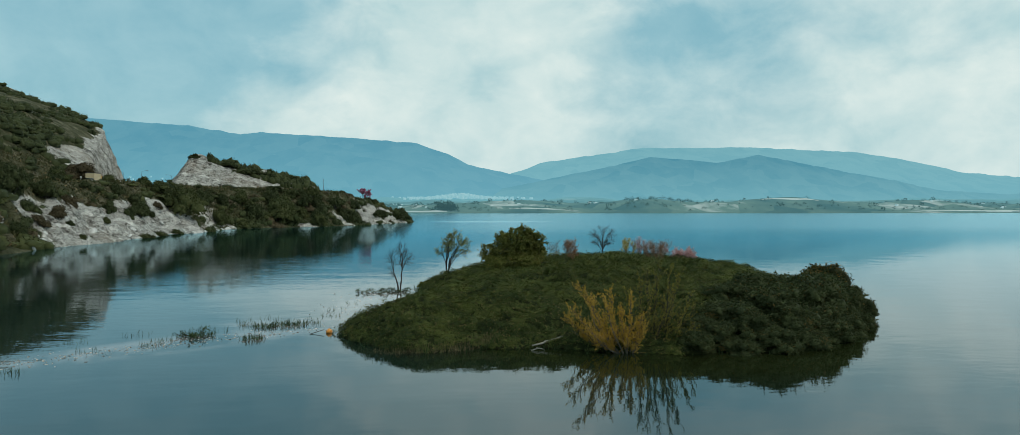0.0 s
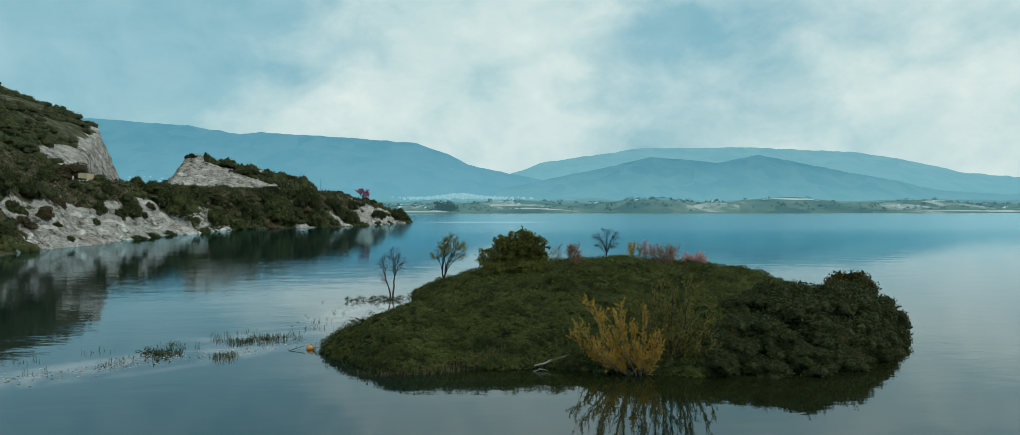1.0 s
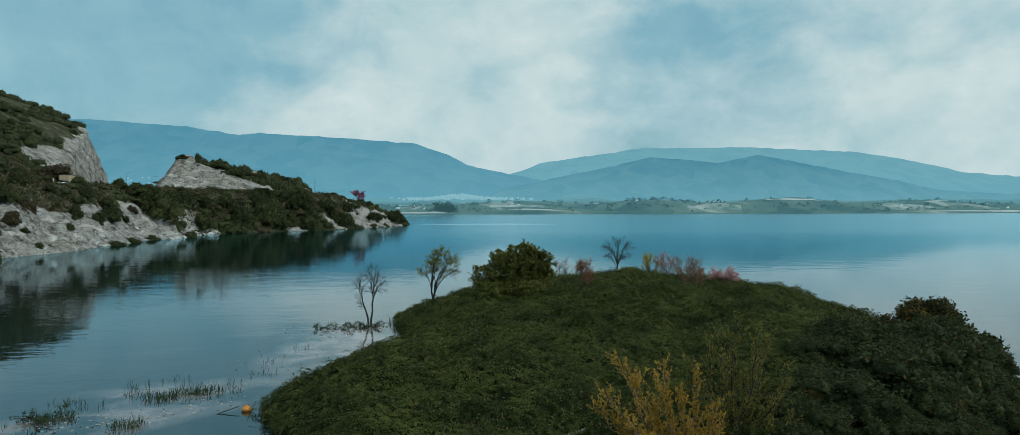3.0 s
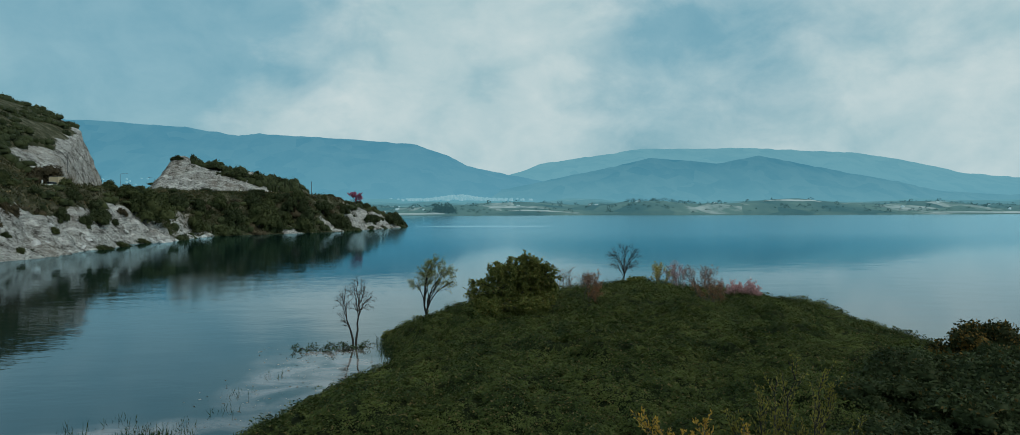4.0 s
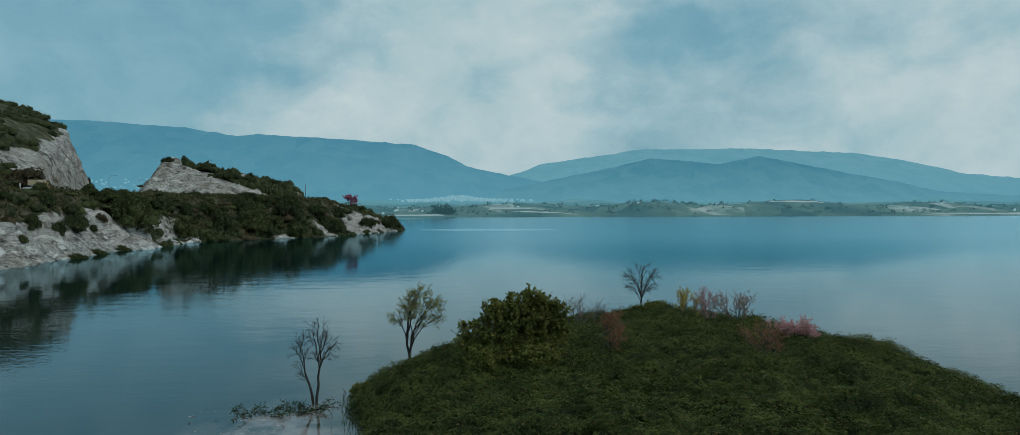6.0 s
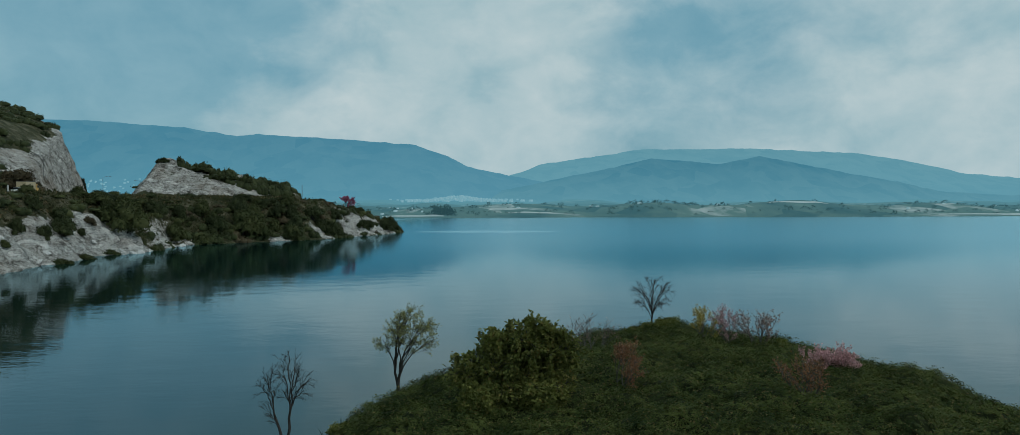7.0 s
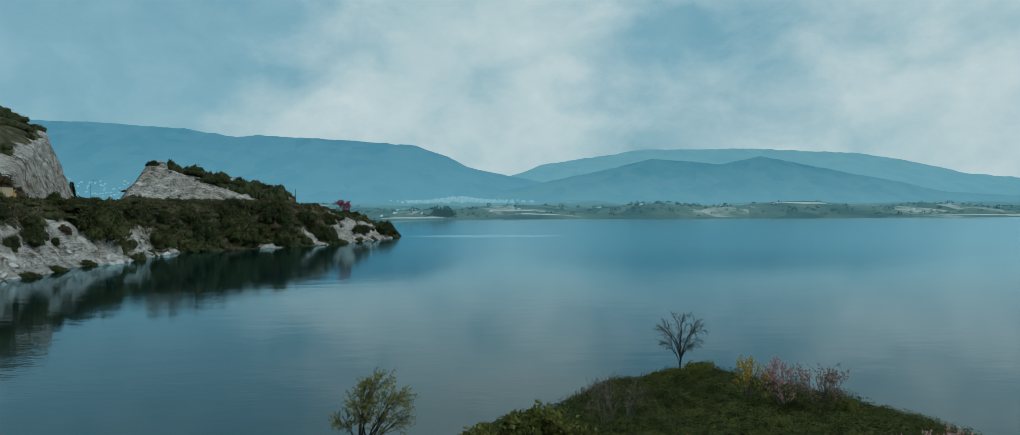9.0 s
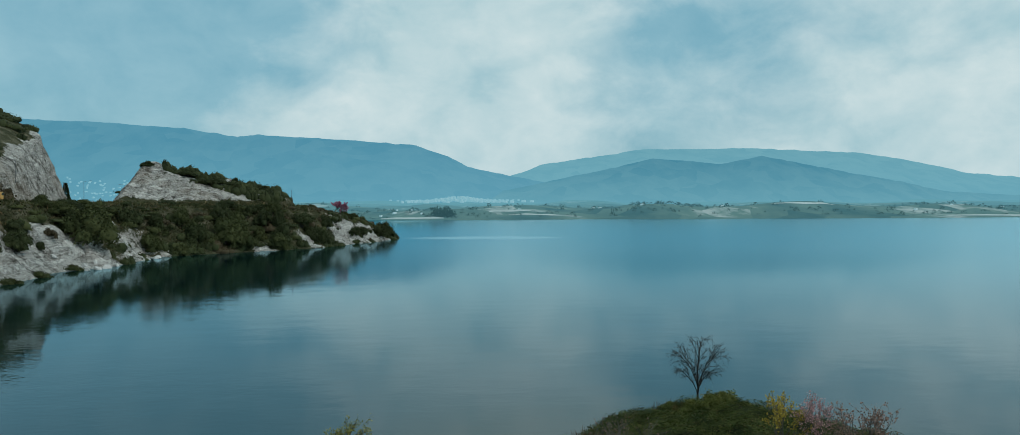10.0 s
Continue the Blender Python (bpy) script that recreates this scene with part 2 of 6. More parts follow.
def distant_material(name, low, high, scale, haze_colour, share, axis=1, start=0.0, stop=1.0, haze_low=None, pale=None):
    """Land hundreds of metres to kilometres away, its haze painted on as an emission mix. share: the part of haze glow
    at start and at stop along the axis.
    """
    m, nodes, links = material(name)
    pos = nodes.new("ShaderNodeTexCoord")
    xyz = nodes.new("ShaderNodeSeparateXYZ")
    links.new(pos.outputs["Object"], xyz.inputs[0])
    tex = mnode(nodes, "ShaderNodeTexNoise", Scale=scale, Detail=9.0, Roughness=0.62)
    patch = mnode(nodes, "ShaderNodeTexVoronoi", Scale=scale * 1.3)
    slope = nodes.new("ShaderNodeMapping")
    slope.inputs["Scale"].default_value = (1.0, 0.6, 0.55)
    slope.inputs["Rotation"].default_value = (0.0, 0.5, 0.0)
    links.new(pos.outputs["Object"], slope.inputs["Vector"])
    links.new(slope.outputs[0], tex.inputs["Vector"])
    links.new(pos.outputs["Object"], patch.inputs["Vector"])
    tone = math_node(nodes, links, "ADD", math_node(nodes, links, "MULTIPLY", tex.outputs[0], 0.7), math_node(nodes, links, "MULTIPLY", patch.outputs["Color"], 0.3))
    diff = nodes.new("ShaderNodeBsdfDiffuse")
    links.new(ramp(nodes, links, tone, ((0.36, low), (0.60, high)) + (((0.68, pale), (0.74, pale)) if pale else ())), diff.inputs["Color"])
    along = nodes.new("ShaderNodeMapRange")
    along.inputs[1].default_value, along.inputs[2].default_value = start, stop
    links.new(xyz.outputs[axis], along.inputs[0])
    haze_glow = mnode(nodes, "ShaderNodeEmission", Strength=1.0)
    links.new(mix(nodes, links, along.outputs[0], haze_low or haze_colour, haze_colour), haze_glow.inputs["Color"])
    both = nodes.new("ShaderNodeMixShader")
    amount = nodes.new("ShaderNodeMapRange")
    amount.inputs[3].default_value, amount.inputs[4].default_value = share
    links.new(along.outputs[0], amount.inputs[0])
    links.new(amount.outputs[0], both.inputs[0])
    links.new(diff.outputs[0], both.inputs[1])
    links.new(haze_glow.outputs[0], both.inputs[2])
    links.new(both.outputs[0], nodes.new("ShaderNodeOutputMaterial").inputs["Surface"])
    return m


def ground_material():
    """Pale limestone on steep faces, dry soil and dull grass where the slope eases."""
    m, nodes, links = material("limestone_and_scrub")
    pos, geo = nodes.new("ShaderNodeTexCoord"), nodes.new("ShaderNodeNewGeometry")
    n_sep = nodes.new("ShaderNodeSeparateXYZ")
    links.new(geo.outputs["Normal"], n_sep.inputs[0])
    textures = {}
    for key, scale, detail, rough in (("broad", 0.05, 6, 0.6), ("mid", 0.28, 7, 0.62), ("fine", 1.6, 6, 0.65)):
        t = mnode(nodes, "ShaderNodeTexNoise", Scale=scale, Detail=float(detail), Roughness=rough)
        links.new(pos.outputs["Object"], t.inputs["Vector"])
        textures[key] = t.outputs[0]
    squash = nodes.new("ShaderNodeMapping")
    squash.inputs["Scale"].default_value = (0.30, 0.22, 0.75)
    squash.inputs["Rotation"].default_value = (0.45, 0.30, 0.25)
    links.new(pos.outputs["Object"], squash.inputs["Vector"])
    bed = mnode(nodes, "ShaderNodeTexNoise", Scale=1.0, Detail=5.0, Roughness=0.6, Distortion=1.2)
    links.new(squash.outputs[0], bed.inputs["Vector"])
    crack = math_node(nodes, links, "ABSOLUTE", math_node(nodes, links, "SUBTRACT", bed.outputs[0], 0.5))
    joint = ramp(nodes, links, crack, ((0.0, (0.22, 0.21, 0.20)), (0.035, (0.8, 0.8, 0.8)), (0.10, (1, 1, 1))))
    stone = ramp(nodes, links, math_node(nodes, links, "ADD", math_node(nodes, links, "MULTIPLY", textures["mid"], 0.6),
                                         math_node(nodes, links, "MULTIPLY", textures["fine"], 0.4)),
                 ((0.37, (0.09, 0.082, 0.07)), (0.43, (0.30, 0.28, 0.25)), (0.49, (0.58, 0.555, 0.51)), (0.57, (0.76, 0.735, 0.685))))
    stone = mix(nodes, links, 0.65, stone, joint, "MULTIPLY")
    ledge = ramp(nodes, links, bed.outputs[0], ((0.40, (0.42, 0.41, 0.39)), (0.53, (1, 1, 1))))
    stone = mix(nodes, links, 0.4, stone, ledge, "MULTIPLY")
    rust = ramp(nodes, links, textures["broad"], ((0.52, (0, 0, 0)), (0.66, (0.35, 0.35, 0.35))))
    stone = mix(nodes, links, rust, stone, (0.24, 0.17, 0.11))
    grass = ramp(nodes, links, textures["mid"], ((0.35, (0.038, 0.044, 0.020)), (0.50, (0.080, 0.080, 0.040)), (0.64, (0.18, 0.16, 0.105))))
    bare = nodes.new("ShaderNodeAttribute")
    bare.attribute_name = "bare_rock"
    steep = math_node(nodes, links, "ADD", bare.outputs["Fac"], math_node(nodes, links, "MULTIPLY", math_node(nodes, links, "SUBTRACT", textures["mid"], 0.5), 1.6))
    steep = math_node(nodes, links, "ADD", steep, math_node(nodes, links, "MULTIPLY", math_node(nodes, links, "SUBTRACT", textures["fine"], 0.5), 0.9))
    steep = ramp(nodes, links, steep, ((0.40, (0, 0, 0)), (0.56, (1, 1, 1))))
    body = mnode(nodes, "ShaderNodeBsdfPrincipled", Roughness=0.92)
    body.inputs["Specular IOR Level"].default_value = 0.15
    links.new(mix(nodes, links, steep, grass, stone), body.inputs["Base Color"])
    relief = mnode(nodes, "ShaderNodeBump", Strength=1.0, Distance=0.9)
    links.new(math_node(nodes, links, "ADD", textures["fine"], math_node(nodes, links, "MULTIPLY", crack, 3.0)), relief.inputs["Height"])
    links.new(relief.outputs[0], body.inputs["Normal"])
    links.new(body.outputs[0], nodes.new("ShaderNodeOutputMaterial").inputs["Surface"])
    return m


def water_material():
    """Still lake water with small ripples; silt hangs in it over the shallow spit beside the islet."""
    m, nodes, links = material("lake_water")
    pos = nodes.new("ShaderNodeTexCoord")
    xyz = nodes.new("ShaderNodeSeparateXYZ")
    links.new(pos.outputs["Object"], xyz.inputs[0])
    smear = mnode(nodes, "ShaderNodeTexNoise", Scale=0.34, Detail=7.0, Roughness=0.62, Distortion=0.6)
    links.new(pos.outputs["Object"], smear.inputs["Vector"])

    def bank(x, y, half_x, half_y, turn):
        c, s = math.cos(radians(turn)), math.sin(radians(turn))
        dx = math_node(nodes, links, "SUBTRACT", xyz.outputs[0], x)
        dy = math_node(nodes, links, "SUBTRACT", xyz.outputs[1], y)
        u = math_node(nodes, links, "ADD", math_node(nodes, links, "MULTIPLY", dx, c / half_x), math_node(nodes, links, "MULTIPLY", dy, s / half_x))
        v = math_node(nodes, links, "ADD", math_node(nodes, links, "MULTIPLY", dx, -s / half_y), math_node(nodes, links, "MULTIPLY", dy, c / half_y))
        r2 = math_node(nodes, links, "ADD", math_node(nodes, links, "MULTIPLY", u, u), math_node(nodes, links, "MULTIPLY", v, v))
        return math_node(nodes, links, "SUBTRACT", 1.0, r2, clamp=True)

    silt = bank(-13.4, 38.2, 10.5, 2.7, 38)
    for more in ((-6.0, 53.0, 4.0, 9.5, 0), (-10.5, 43.2, 6.0, 2.6, 14)):
        silt = math_node(nodes, links, "MAXIMUM", silt, bank(*more))
    patchy = math_node(nodes, links, "MULTIPLY", math_node(nodes, links, "SUBTRACT", smear.outputs[0], 0.38), 4.6, clamp=True)
    silt = math_node(nodes, links, "MULTIPLY", silt, patchy)
    silt_share = ramp(nodes, links, silt, ((0.08, (0, 0, 0)), (0.75, (0.62, 0.62, 0.62))))
    body = nodes.new("ShaderNodeBsdfDiffuse")
    # green-brown bed showing through the shallows round the islet
    shallow = ramp(nodes, links, bank(12, 57, 24, 33, 0), ((0.0, (0, 0, 0)), (0.35, (1, 1, 1))))
    deep = mix(nodes, links, shallow, (0.004, 0.014, 0.014), (0.012, 0.016, 0.005))
    links.new(mix(nodes, links, silt_share, deep, (0.40, 0.335, 0.315)), body.inputs["Color"])
    mirror = nodes.new("ShaderNodeBsdfGlossy")
    # reflection colour painted by distance: near-neutral close in, blue-green towards the far lake
    far_tint = nodes.new("ShaderNodeMapRange")
    far_tint.interpolation_type = "SMOOTHSTEP"
    far_tint.inputs[1].default_value, far_tint.inputs[2].default_value = 35.0, 180.0
    links.new(xyz.outputs[1], far_tint.inputs[0])
    links.new(mix(nodes, links, far_tint.outputs[0], (0.87, 0.955, 1.0), (0.58, 0.87, 0.98)), mirror.inputs["Color"])
    share = mnode(nodes, "ShaderNodeFresnel", IOR=1.62)
    # the open lake is roughened by a light wind, the water under the headland and round the islet lies sheltered
    open_y = nodes.new("ShaderNodeMapRange")
    open_y.interpolation_type = "SMOOTHSTEP"
    open_y.inputs[1].default_value, open_y.inputs[2].default_value = 70.0, 260.0
    links.new(xyz.outputs[1], open_y.inputs[0])
    open_x = nodes.new("ShaderNodeMapRange")
    open_x.interpolation_type = "SMOOTHSTEP"
    open_x.inputs[1].default_value, open_x.inputs[2].default_value = -70.0, 20.0
    links.new(xyz.outputs[0], open_x.inputs[0])
    wind = math_node(nodes, links, "MULTIPLY", open_y.outputs[0], open_x.outputs[0])
    # a line of driven water off the point
    current = bank(14, 334, 36, 17, -3)
    rough = math_node(nodes, links, "ADD", math_node(nodes, links, "MULTIPLY", wind, 0.13), 0.02)
    links.new(math_node(nodes, links, "ADD", rough, math_node(nodes, links, "MULTIPLY", current, 0.12)), mirror.inputs["Roughness"])
    # ripples: wavelets over slow swells, calmer in some places than others
    stretch = nodes.new("ShaderNodeMapping")
    stretch.inputs["Scale"].default_value = (0.55, 1.0, 1.0)
    links.new(pos.outputs["Object"], stretch.inputs["Vector"])
    small = mnode(nodes, "ShaderNodeTexNoise", Scale=2.4, Detail=3.0, Roughness=0.5)
    swell = mnode(nodes, "ShaderNodeTexNoise", Scale=0.35, Detail=2.0, Roughness=0.5)
    calm = mnode(nodes, "ShaderNodeTexNoise", Scale=0.02, Detail=3.0)
    for t in (small, swell, calm):
        links.new(stretch.outputs[0], t.inputs["Vector"])
    gust = ramp(nodes, links, calm.outputs[0], ((0.40, (0.25, 0.25, 0.25)), (0.65, (1, 1, 1))))
    # a breeze off the land ruffles the cove under the headland
    cove = nodes.new("ShaderNodeMapRange")
    cove.interpolation_type = "SMOOTHSTEP"
    cove.inputs[1].default_value, cove.inputs[2].default_value = -4.0, -30.0
    cove.inputs[3].default_value, cove.inputs[4].default_value = 0.35, 0.75
    links.new(xyz.outputs[0], cove.inputs[0])
    height = math_node(nodes, links, "ADD", math_node(nodes, links, "MULTIPLY", math_node(nodes, links, "MULTIPLY", small.outputs[0], gust), cove.outputs[0]),
                       math_node(nodes, links, "MULTIPLY", swell.outputs[0], 0.8))
    height = math_node(nodes, links, "MULTIPLY", height, math_node(nodes, links, "SUBTRACT", 1.0, math_node(nodes, links, "MULTIPLY", wind, 0.85)))
    b = mnode(nodes, "ShaderNodeBump", Strength=1.0, Distance=0.02)
    links.new(height, b.inputs["Height"])
    links.new(b.outputs[0], mirror.inputs["Normal"])
    links.new(b.outputs[0], share.inputs["Normal"])
    both = nodes.new("ShaderNodeMixShader")
    links.new(share.outputs[0], both.inputs[0])
    links.new(body.outputs[0], both.inputs[1])
    links.new(mirror.outputs[0], both.inputs[2])
    links.new(both.outputs[0], nodes.new("ShaderNodeOutputMaterial").inputs["Surface"])
    return m


WATER, GROUND = water_material(), ground_material()
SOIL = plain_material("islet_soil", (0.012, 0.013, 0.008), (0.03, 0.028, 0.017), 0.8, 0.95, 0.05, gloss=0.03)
WEEDS = leaf_material("low_green_weeds", (0.018, 0.034, 0.010), (0.114, 0.133, 0.035), (0.16, 0.125, 0.048), 0.07, patch=0.8, clumpy=2.4, single=0.35)
WEED_MAT = plain_material("weed_underlay", (0.010, 0.015, 0.006), (0.034, 0.040, 0.016), 2.5, 0.9, 0.05, gloss=0.05)
RUSSET = leaf_material("russet_grass", (0.09, 0.045, 0.022), (0.22, 0.12, 0.06), glow_through=0.25)
DRY = leaf_material("dry_reed", (0.10, 0.08, 0.045), (0.24, 0.19, 0.11), glow_through=0.15)
REED = leaf_material("green_reed", (0.020, 0.040, 0.018), (0.055, 0.085, 0.035), glow_through=0.15)
FIG = leaf_material("broad_green_leaf", (0.042, 0.058, 0.015), (0.260, 0.265, 0.074), (0.24, 0.19, 0.06), 0.05, glow_through=0.35)
EVERGREEN = leaf_material("dark_evergreen_leaf", (0.018, 0.030, 0.014), (0.088, 0.104, 0.042), (0.11, 0.08, 0.025), 0.05)
EVERGREEN_TAN = leaf_material("evergreen_with_tan_flower", (0.018, 0.026, 0.012), (0.075, 0.076, 0.028), (0.20, 0.12, 0.03), 0.20)
SCRUB = leaf_material("scrub_leaf", (0.020, 0.029, 0.013), (0.076, 0.088, 0.036), glow_through=0.15, patch=0.3, clumpy=1.6, single=0.3)
SCRUB_OLIVE = leaf_material("olive_scrub_leaf", (0.030, 0.041, 0.015), (0.100, 0.108, 0.042), glow_through=0.15, patch=0.3, clumpy=1.6, single=0.3)
SCRUB_BROWN = leaf_material("brown_scrub_leaf", (0.042, 0.034, 0.020), (0.115, 0.092, 0.052), glow_through=0.15, patch=0.3, clumpy=1.6, single=0.3)
HEATH = leaf_material("heath_and_grass", (0.030, 0.036, 0.016), (0.120, 0.110, 0.050), (0.20, 0.15, 0.08), 0.12, glow_through=0.15, patch=0.12)
MAGENTA = leaf_material("magenta_blossom", (0.40, 0.10, 0.18), (0.62, 0.24, 0.34), glow_through=0.3)
YELLOW = leaf_material("amber_spring_leaf", (0.38, 0.23, 0.034), (0.68, 0.43, 0.085), glow_through=0.45)
OLIVE = leaf_material("olive_spring_leaf", (0.15, 0.14, 0.03), (0.32, 0.27, 0.065), glow_through=0.35)
BUD = leaf_material("young_olive_bud", (0.17, 0.175, 0.05), (0.36, 0.34, 0.11), glow_through=0.3)
PINK = leaf_material("pink_blossom", (0.52, 0.27, 0.27), (0.76, 0.48, 0.47), glow_through=0.3)
ROSE = leaf_material("dull_rose_leaf", (0.27, 0.16, 0.12), (0.48, 0.31, 0.25), glow_through=0.3)
FLECK = leaf_material("floating_plant_scraps", (0.30, 0.275, 0.24), (0.52, 0.49, 0.45), glow_through=0.0)
RUST = leaf_material("rust_red_leaf", (0.20, 0.09, 0.045), (0.42, 0.21, 0.12), glow_through=0.3)
LIME = leaf_material("lime_leaf", (0.40, 0.30, 0.05), (0.66, 0.47, 0.09), glow_through=0.35)
BARK = plain_material("dark_wet_bark", (0.018, 0.016, 0.014), (0.055, 0.048, 0.04), 6, 0.85, 0.02)
BARK_GREY = plain_material("grey_bark", (0.06, 0.055, 0.045), (0.16, 0.145, 0.12), 6, 0.85, 0.02)
DRIFTWOOD = plain_material("bleached_driftwood", (0.15, 0.14, 0.125), (0.34, 0.32, 0.29), 5, 0.85, 0.02)
ORANGE = plain_material("orange_buoy_plastic", (0.55, 0.20, 0.03), (0.72, 0.29, 0.05), 4, 0.4)
STEEL = plain_material("galvanised_steel", (0.10, 0.105, 0.11), (0.18, 0.185, 0.19), 3, 0.5, metallic=0.4)
WHITE_LENS = plain_material("pale_lamp_glass", (0.5, 0.5, 0.48), (0.62, 0.62, 0.6), 3, 0.3)
STONE = plain_material("white_limestone", (0.36, 0.35, 0.33), (0.68, 0.66, 0.63), 1.2, 0.9, 0.08)

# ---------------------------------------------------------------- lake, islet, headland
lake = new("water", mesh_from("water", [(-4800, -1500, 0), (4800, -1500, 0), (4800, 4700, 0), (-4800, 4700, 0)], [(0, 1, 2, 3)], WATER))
tagged(lake, "calm blue-grey lake water with faint ripples", "water", kind="structure")

ISLET = [(-6.4, 40.8), (-5.6, 38.9), (-4.3, 36.4), (-2.9, 35.2), (-1.2, 35.2), (1.0, 35.7), (3.4, 35.6), (6.0, 34.6), (9.5, 33.8),
         (15.3, 34.2), (19.8, 38.2), (24.0, 44.0), (26.2, 52.0), (26.8, 60.0), (27.3, 66.0), (26.3, 71.0), (24.6, 76.0), (22.0, 80.0),
         (18.5, 84.0), (14.8, 84.4), (11.4, 82.4), (9.0, 79.4), (5.3, 75.6), (2.0, 71.8), (-0.7, 68.4), (-1.8, 65.6), (-3.0, 61.8),
         (-3.2, 58.6), (-2.1, 55.6), (-2.6, 51.8), (-4.8, 46.7)]


def islet_height(x, y):
    d = shore_distance(x, y, ISLET) + 0.5 * fbm(x * 0.5, y * 0.5, 3, 5)
    dome = 1.0 - 0.42 * smooth((y - 56) / 24)
    land = 0.15 + 2.2 * dome * (1 - np.exp(-np.maximum(d, 0) / 7.5)) + 0.12 * fbm(x * 0.3, y * 0.3, 3, 2)
    return np.where(d > 0, land * smooth(d / 0.9 + 0.35), np.maximum(d * 0.4 - 0.05, -1.5))


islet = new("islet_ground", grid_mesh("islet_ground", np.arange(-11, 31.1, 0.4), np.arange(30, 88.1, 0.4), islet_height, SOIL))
tagged(islet, "low domed islet of dark soil under weeds", "islet", kind="structure")

SHORE = [(-80, -400), (-72, -50), (-66, 60), (-64, 112), (-67, 130), (-67.5, 158), (-70, 186), (-67, 200), (-69, 228), (-58, 243),
         (-47, 254), (-37, 270), (-26.5, 295), (-21, 322), (-21, 340), (-28, 356), (-50, 378), (-95, 405), (-170, 440), (-400, 520),
         (-2200, 700), (-2200, -400)]


def hill_slope(x, y):
    """The natural slope of the high hill, before the quarry cut into it."""
    over = -153 - x
    return 40 + np.where(over > 0, 0.44 * over - 0.0007 * over ** 2, 0.74 * over) + 2.2 * fbm(x * 0.03, y * 0.03, 4, 41) * smooth((-118 - x) / 25)


def headland_height(x, y):
    d = shore_distance(x, y, SHORE)
    d = d + 2.2 * fbm(x * 0.05, y * 0.05, 3, 11) + 1.2 * fbm(x * 0.22, y * 0.22, 2, 12)
    tip = np.clip(0.42 + np.hypot(x + 20, y - 335) / 95, 0.42, 1)
    land = tip * (11.2 * smooth(d / 14.5) ** 0.9 + 1.9 * smooth((d - 11) / 26))
    bank = smooth(d / 3) * smooth((22 - d) / 8)
    land = land + bank * (1.5 * ridged(x * 0.09 + 0.05 * y, y * 0.07, 4, 21) + 1.0 * ridged(x * 0.35, y * 0.3, 3, 23) + 0.5 * fbm(x * 0.6, y * 0.6, 3, 22))
    # rocky knoll beyond the road cutting
    ax, ay, bx, by = -119.0, 346.0, -66.0, 352.0
    s = ((x - ax) * (bx - ax) + (y - ay) * (by - ay)) / ((bx - ax) ** 2 + (by - ay) ** 2)
    q = ((y - ay) * (bx - ax) - (x - ax) * (by - ay)) / math.hypot(bx - ax, by - ay)
    crest = 29.5 - 13.0 * np.clip(s, 0, 1.2) ** 1.15
    knoll = crest - np.abs(q) * np.where(q < 0, 0.42, 0.7) - np.maximum(-s, 0) * 53 * 1.25 - np.maximum(s - 1, 0) * 53 * 0.9
    knoll = knoll + 1.3 * ridged(x * 0.14, y * 0.14, 4, 31) + 0.4 * fbm(x * 0.7, y * 0.7, 2, 33)
    # high hill with a quarried face towards the road
    hill = hill_slope(x, y)
    cx, cy, ux, uy = -141.5, 326.0, -15.0, 55.0
    n = math.hypot(ux, uy)
    left = ((x - cx) * -uy + (y - cy) * ux) / n
    face = 13.5 + 2.85 * left + 0.9 * ridged(x * 0.08, y * 0.08, 4, 51)
    behind = 13.5 + 3.0 * (-(y - 331) * 0.8 - (x + 141.5) * 0.6) + 1.0 * ridged(x * 0.09, y * 0.09, 3, 52)
    hill = np.minimum(np.minimum(hill, face), np.maximum(behind, -20))
    top = np.maximum(land, np.maximum(np.where(d > 8, knoll, -50), np.where(d > 20, hill, -50)))
    return np.where(d > 0, top + 0.15, np.maximum(d * 0.5, -4))


xs = np.concatenate([np.arange(-2200, -420, 120), np.arange(-420, -160, 3.0), np.arange(-160, -95, 0.9), np.arange(-95, -13, 0.6)])
ys = np.concatenate([np.arange(-400, 80, 24), np.arange(80, 110, 2.0), np.arange(110, 372, 0.75), np.arange(372, 470, 4), np.arange(470, 720, 30)])
headland = new("ground", grid_mesh("ground", xs, ys, headland_height, GROUND))
tagged(headland, "pale limestone headland with a quarried cliff and scrub", "headland", kind="structure")


